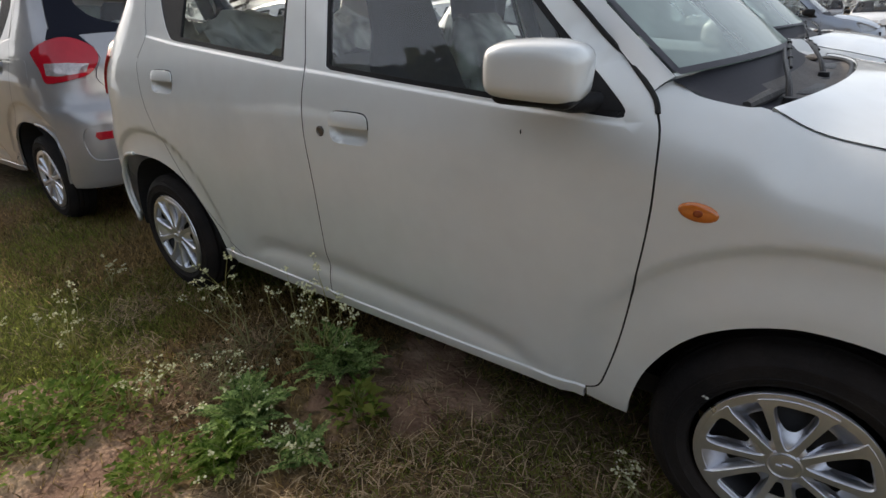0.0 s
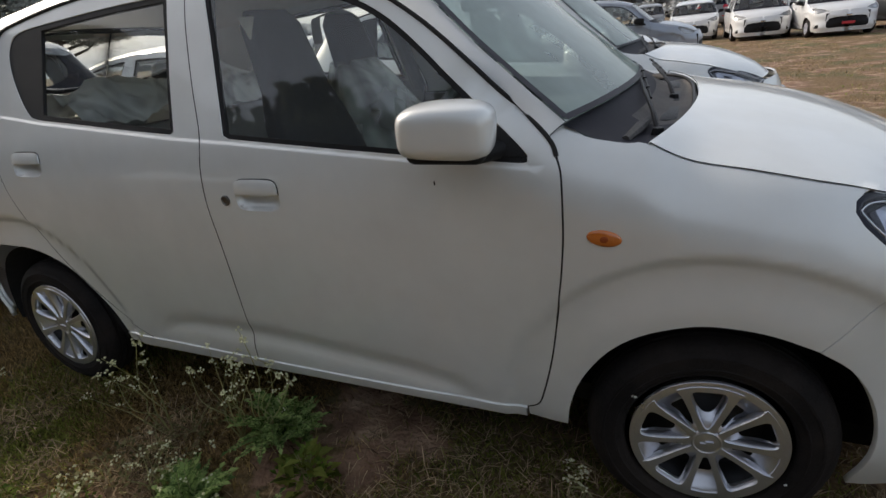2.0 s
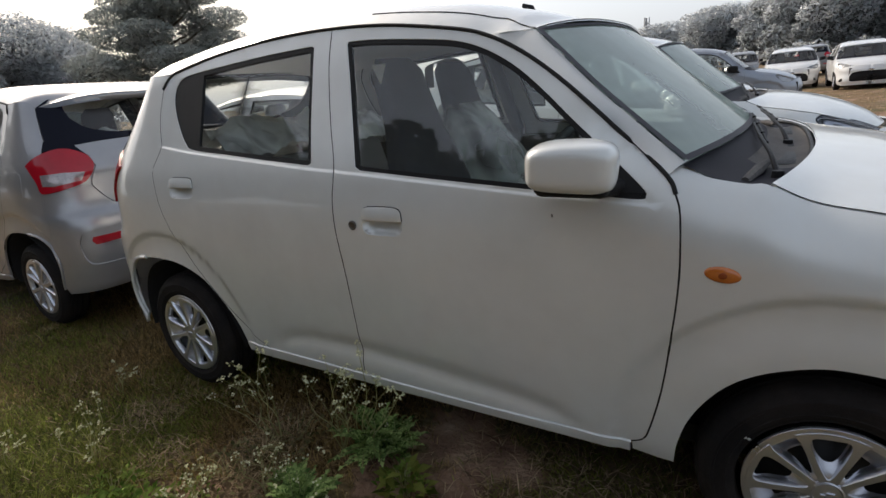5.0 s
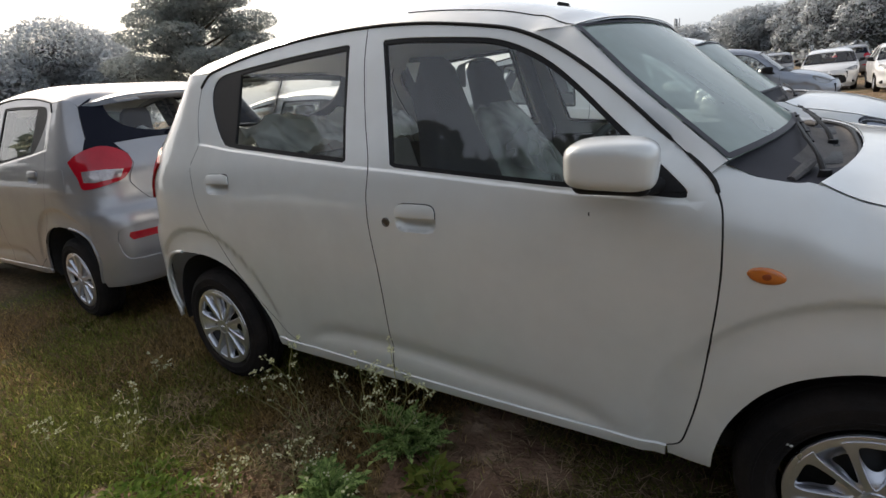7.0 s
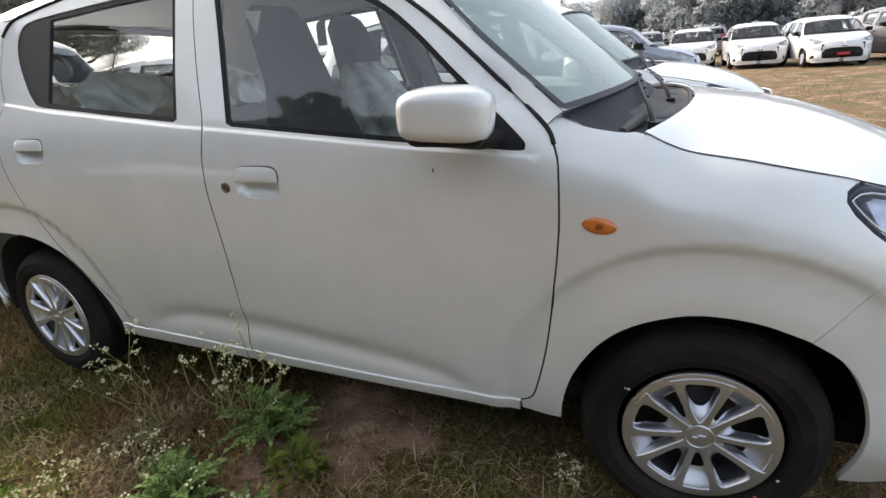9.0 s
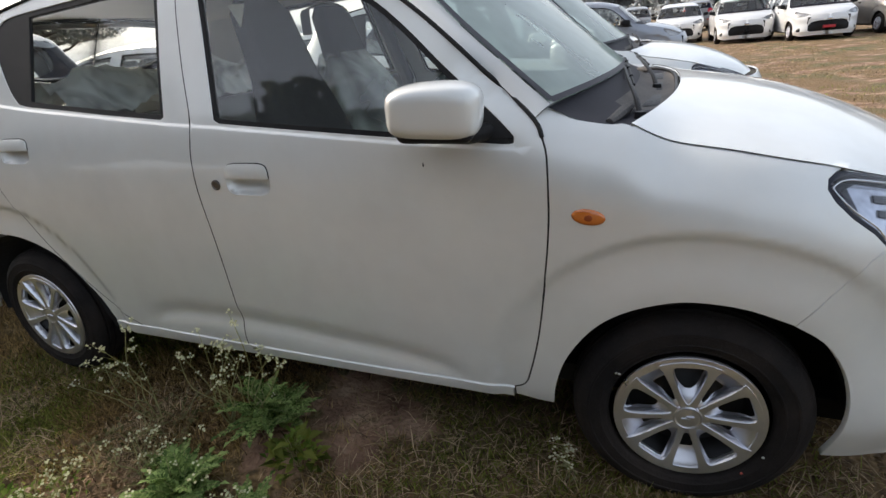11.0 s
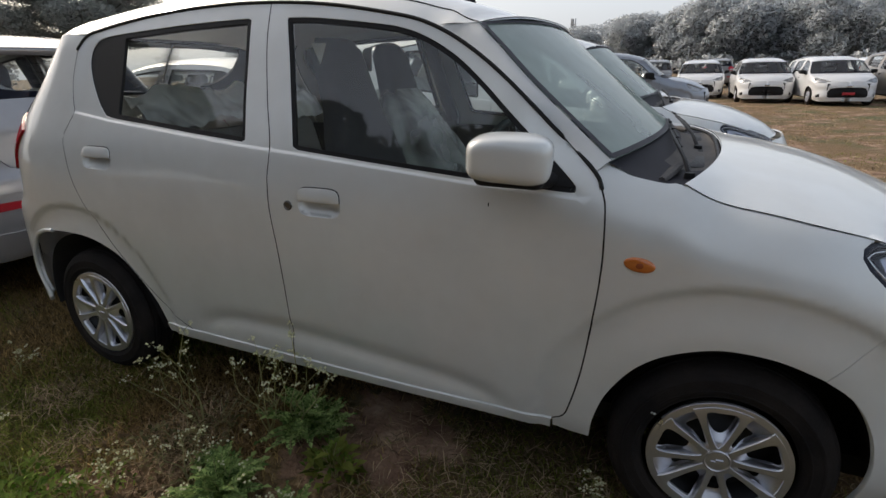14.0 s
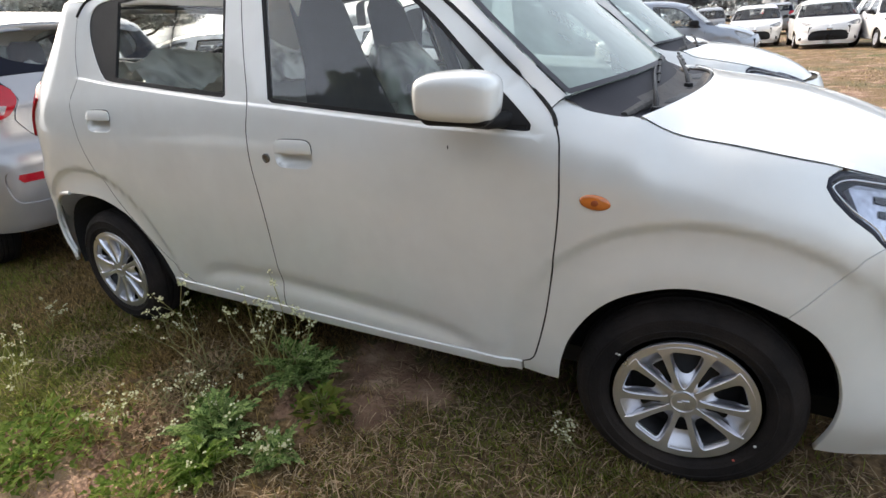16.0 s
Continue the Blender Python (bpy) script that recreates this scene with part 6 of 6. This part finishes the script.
def quad_leaf(v, f, base, way, up, length, width):
    """A pointed leaf folded along its rib."""
    side = way.cross(up)
    side = side.normalized() * width if side.length > 1e-6 else Vector((width, 0, 0))
    k = len(v)
    tip = base + way * length - up * length * 0.18
    mid = base + way * length * 0.45
    v += [base, mid + side + up * width * 0.35, tip, mid - side + up * width * 0.35, mid]
    f += [(k, k + 4, k + 1), (k + 1, k + 4, k + 2), (k, k + 3, k + 4), (k + 4, k + 3, k + 2)]


def mesh_part(name, v, f, mat, parent, kind="stuff"):
    me = bpy.data.meshes.new(name)
    me.from_pydata([tuple(p) for p in v], [], f)
    me.materials.append(mat)
    return tagged(obj(name, me, parent), kind=kind)


def flower_heads(v, f, at, spread, count, r):
    """A loose flat-topped cluster of tiny flowers on threads."""
    for _ in range(count):
        p = at + Vector((r.gauss(0, spread), r.gauss(0, spread), r.gauss(0, spread * 0.5)))
        s = r.uniform(0.0030, 0.0054)
        k = len(v)
        v += [p + Vector((s, 0, 0)), p + Vector((0, s, 0)), p - Vector((s, 0, 0)), p - Vector((0, s, 0)), p + Vector((0, 0, s * 0.8)), p - Vector((0, 0, s))]
        f += [(k, k + 1, k + 4), (k + 1, k + 2, k + 4), (k + 2, k + 3, k + 4), (k + 3, k, k + 4), (k + 1, k, k + 5), (k + 2, k + 1, k + 5), (k + 3, k + 2, k + 5), (k, k + 3, k + 5)]


def flowering_weed(seed, x, y, heads, height, label, lean=(0, 0)):
    """Thin branching stalks that carry clusters of tiny white flowers."""
    r = random.Random(seed)
    t = thing("flowering_weed", label, "weed", "weeds beside the car", m=pose(x, y, lawn_height(x, y)))
    bm = bmesh.new()
    lv, lf, fv, ff = [], [], [], []
    for dx, dy, dz in heads:
        end = Vector((dx, dy, dz))
        mid = end * 0.55 + Vector((r.gauss(0, 0.02), r.gauss(0, 0.02), 0.02))
        pts = spline([Vector((r.gauss(0, 0.008), r.gauss(0, 0.008), -0.01)), end * 0.28 + Vector((r.gauss(0, 0.012), r.gauss(0, 0.012), 0.02)), mid, end], False, 4)
        n = len(pts)
        tube(bm, pts, [0.0026 - 0.0017 * k / n for k in range(n)], 5)
        for k in range(3, n, 1):
            if r.random() < 0.6:
                a = r.uniform(0, 6.28)
                way = Vector((math.cos(a), math.sin(a), r.uniform(0.1, 0.9))).normalized()
                quad_leaf(lv, lf, pts[k], way, Vector((0, 0, 1)), r.uniform(0.010, 0.035), r.uniform(0.0015, 0.004))
            if k > n * 0.55 and r.random() < 0.5:
                a = r.uniform(0, 6.28)
                twig = pts[k] + Vector((math.cos(a) * 0.035, math.sin(a) * 0.035, r.uniform(0.015, 0.05)))
                tube(bm, [pts[k], twig], [0.0010, 0.0006], 4)
                flower_heads(fv, ff, twig, 0.0055, r.randint(3, 6), r)
        flower_heads(fv, ff, end, 0.009, r.randint(8, 14), r)
    tagged(part("stalk", bm, STALK, t), kind="stuff")
    mesh_part("leaf", lv, lf, STALK, t)
    mesh_part("flower", fv, ff, PETAL, t)
    return t


def frond_weed(seed, x, y, radius, height, fronds, mat, label, flowers=0, category="weed"):
    """A low bush of divided, fern-like leaves."""
    r = random.Random(seed)
    t = thing("leafy_weed", label, category, "weeds beside the car", m=pose(x, y, lawn_height(x, y)))
    lv, lf, fv, ff = [], [], [], []
    bm = bmesh.new()
    for k in range(fronds):
        a = k * 2.4 + r.uniform(-0.4, 0.4)
        out = radius * r.uniform(0.35, 1.0)
        rise = height * (1.05 - 0.6 * (out / radius) ** 2) * r.uniform(0.6, 1.0)
        base = Vector((r.gauss(0, 0.02), r.gauss(0, 0.02), 0.0))
        tip = Vector((out * math.cos(a), out * math.sin(a), rise))
        ribs = spline([base, base.lerp(tip, 0.45) + Vector((0, 0, rise * 0.35)), tip], False, 10)
        tube(bm, ribs[::3] + [ribs[-1]] if len(ribs) % 3 != 1 else ribs[::3], 0.0011, 4)
        n = len(ribs)
        for i in range(3, n):
            along = (ribs[i] - ribs[i - 1]).normalized()
            sideways = along.cross(Vector((0, 0, 1)))
            if sideways.length < 1e-4:
                continue
            sideways.normalize()
            size = radius * 0.21 * math.sin(math.pi * min(1, 0.25 + 0.72 * i / n)) * r.uniform(0.7, 1.1)
            for sg in (-1, 1):
                way = (sideways * sg + along * 0.8 + Vector((0, 0, r.uniform(-0.15, 0.25)))).normalized()
                quad_leaf(lv, lf, ribs[i], way, Vector((0, 0, 1)), size, size * 0.27)
                w2 = (way + along * 0.9).normalized()
                quad_leaf(lv, lf, ribs[i] + way * size * 0.45, w2, Vector((0, 0, 1)), size * 0.62, size * 0.25)
        quad_leaf(lv, lf, ribs[-1], (ribs[-1] - ribs[-2]).normalized(), Vector((0, 0, 1)), radius * 0.2, radius * 0.05)
    for _ in range(flowers):
        a, out = r.uniform(0, 6.28), radius * r.random() ** 0.5
        flower_heads(fv, ff, Vector((out * math.cos(a), out * math.sin(a), height * r.uniform(0.75, 1.25))), 0.007, r.randint(3, 5), r)
    tagged(part("stalk", bm, STALK, t), kind="stuff")
    mesh_part("leaf", lv, lf, mat, t)
    if fv:
        mesh_part("flower", fv, ff, PETAL, t)
    return t


def broad_weed(seed, x, y, radius, height, leaves, mat, label, size=0.027):
    """A spreading weed of many small pointed leaves."""
    r = random.Random(seed)
    t = thing("broadleaf_weed", label, "weed", "weeds beside the car", m=pose(x, y, lawn_height(x, y)))
    lv, lf = [], []
    bm = bmesh.new()
    for k in range(max(4, leaves // 14)):
        a, out = r.uniform(0, 6.28), radius * r.random() ** 0.6
        tube(bm, [Vector((r.gauss(0, 0.01), r.gauss(0, 0.01), 0)), Vector((out * math.cos(a) * 0.6, out * math.sin(a) * 0.6, height * 0.6)), Vector((out * math.cos(a), out * math.sin(a), height * r.uniform(0.5, 1)))], [0.0018, 0.0014, 0.0008], 5)
    for _ in range(leaves):
        a, out = r.uniform(0, 6.28), radius * r.random() ** 0.55
        p = Vector((out * math.cos(a), out * math.sin(a), height * r.uniform(0.15, 1.0) * (1 - 0.5 * (out / radius) ** 2)))
        b = a + r.gauss(0, 0.9)
        quad_leaf(lv, lf, p, Vector((math.cos(b), math.sin(b), r.uniform(-0.1, 1.1))).normalized(), Vector((r.gauss(0, 0.2), r.gauss(0, 0.2), 1)).normalized(), size * r.uniform(0.6, 1.5), size * r.uniform(0.18, 0.36))
    tagged(part("stalk", bm, STALK, t), kind="stuff")
    mesh_part("leaf", lv, lf, mat, t)
    return t


sow()
DRY_FLOWER = "dry branching weed with tiny white flowers"
flowering_weed(1, -1.72, -0.12, [(-0.20, -0.06, 0.27), (-0.24, -0.10, 0.20), (-0.12, -0.05, 0.26), (-0.02, -0.10, 0.38), (0.03, -0.03, 0.42), (-0.05, 0.02, 0.30)], 0.4, DRY_FLOWER)
flowering_weed(2, -1.45, -0.06, [(-0.08, -0.04, 0.30), (-0.02, -0.10, 0.36), (0.08, -0.08, 0.40), (0.02, 0.02, 0.33), (0.12, -0.02, 0.36), (0.16, -0.10, 0.34), (0.22, -0.08, 0.38)], 0.4, DRY_FLOWER)
flowering_weed(3, -1.36, -0.04, [(0.14, -0.10, 0.50), (0.20, -0.06, 0.36), (0.28, -0.10, 0.38), (0.10, 0.0, 0.34), (0.02, -0.06, 0.38)], 0.5, DRY_FLOWER)
flowering_weed(4, -2.34, -0.52, [(0.05, -0.03, 0.20), (-0.04, 0.02, 0.24), (0.12, 0.02, 0.17), (-0.10, -0.05, 0.14), (0.02, 0.06, 0.28), (0.14, -0.06, 0.12)], 0.25, DRY_FLOWER)
flowering_weed(5, -2.62, -0.70, [(0.0, 0.0, 0.16), (0.06, 0.03, 0.12), (-0.05, 0.02, 0.10)], 0.2, DRY_FLOWER)
flowering_weed(6, -0.30, 0.02, [(0.01, -0.01, 0.14), (0.02, 0.01, 0.11), (-0.01, 0.0, 0.09)], 0.15, "tiny dry flowering weed beside the tyre")
FERNY = "blue-green weed with divided leaves beside the sill"
frond_weed(11, -1.32, -0.03, 0.16, 0.19, 32, FERN, FERNY, 2)
frond_weed(12, -1.23, 0.0, 0.12, 0.15, 18, FERN, FERNY)
frond_weed(13, -1.35, -0.38, 0.16, 0.15, 36, FERN, "low green weed with divided leaves and white flowers", 12)
frond_weed(14, -1.27, -0.52, 0.14, 0.12, 24, WEED, "low green weed with white flowers", 8)
frond_weed(15, -1.12, -0.36, 0.13, 0.08, 18, FERN, "low green weed on bare soil", 6)
frond_weed(16, -1.45, -0.30, 0.11, 0.11, 24, FERN, "low green weed on bare soil", 3)
LEAFY = "bright green low weed with small pointed leaves"
broad_weed(21, -1.93, -0.72, 0.20, 0.09, 260, WEED, LEAFY, 0.030)
broad_weed(22, -1.84, -0.84, 0.18, 0.10, 220, WEED, LEAFY, 0.030)
broad_weed(23, -2.04, -0.60, 0.13, 0.08, 120, WEED, LEAFY)
broad_weed(24, -1.38, -0.66, 0.12, 0.12, 150, WEED, LEAFY, 0.026)
broad_weed(25, -1.76, -0.56, 0.15, 0.08, 150, WEED, LEAFY, 0.024)
broad_weed(26, -1.62, -0.50, 0.12, 0.06, 70, BROWN_LEAF, "withered brown weed on bare soil", 0.030)
broad_weed(27, -1.50, -0.52, 0.13, 0.05, 70, BROWN_LEAF, "withered brown weed on bare soil", 0.030)
broad_weed(28, -1.84, -0.42, 0.14, 0.07, 60, BROWN_LEAF, "withered brown weed on bare soil", 0.030)
broad_weed(29, -1.10, -0.15, 0.07, 0.11, 60, GREEN_GRASS, "thin green grassy tuft", 0.05)
broad_weed(30, -2.06, -0.88, 0.16, 0.10, 150, WEED, LEAFY, 0.030)
flowering_weed(31, -1.72, -0.50, [(0.02, 0.0, 0.12), (-0.06, 0.03, 0.10), (0.08, -0.03, 0.11), (0.04, 0.07, 0.13), (-0.08, -0.05, 0.09)], 0.12, DRY_FLOWER)
flowering_weed(32, -1.52, -0.36, [(0.02, 0.0, 0.13), (-0.06, 0.04, 0.15), (0.07, 0.03, 0.12), (0.0, 0.08, 0.16), (-0.12, 0.02, 0.10)], 0.15, DRY_FLOWER)
flowering_weed(33, -1.10, -0.42, [(0.02, 0.0, 0.10), (-0.06, 0.04, 0.09), (0.07, 0.03, 0.11)], 0.1, DRY_FLOWER)
flowering_weed(34, -2.77, -0.17, [(0.03, 0.0, 0.13), (-0.03, 0.02, 0.11), (0.05, 0.03, 0.09)], 0.1, DRY_FLOWER)
for seed, x, y, reach in ((35, -1.70, -0.22, 0.15), (36, -1.58, -0.30, 0.14), (37, -1.76, -0.34, 0.13), (38, -1.66, -0.08, 0.12)):
    broad_weed(seed, x, y, reach, 0.09, 70, WITHERED, "withered olive weed among dry straw", 0.024)
broad_weed(39, -1.12, -0.14, 0.08, 0.10, 70, WEED, "small green tuft on bare soil", 0.030)
broad_weed(40, -1.37, -0.64, 0.13, 0.11, 130, WEED, LEAFY, 0.028)
broad_weed(41, -1.86, -0.68, 0.17, 0.10, 200, WEED, LEAFY, 0.032)
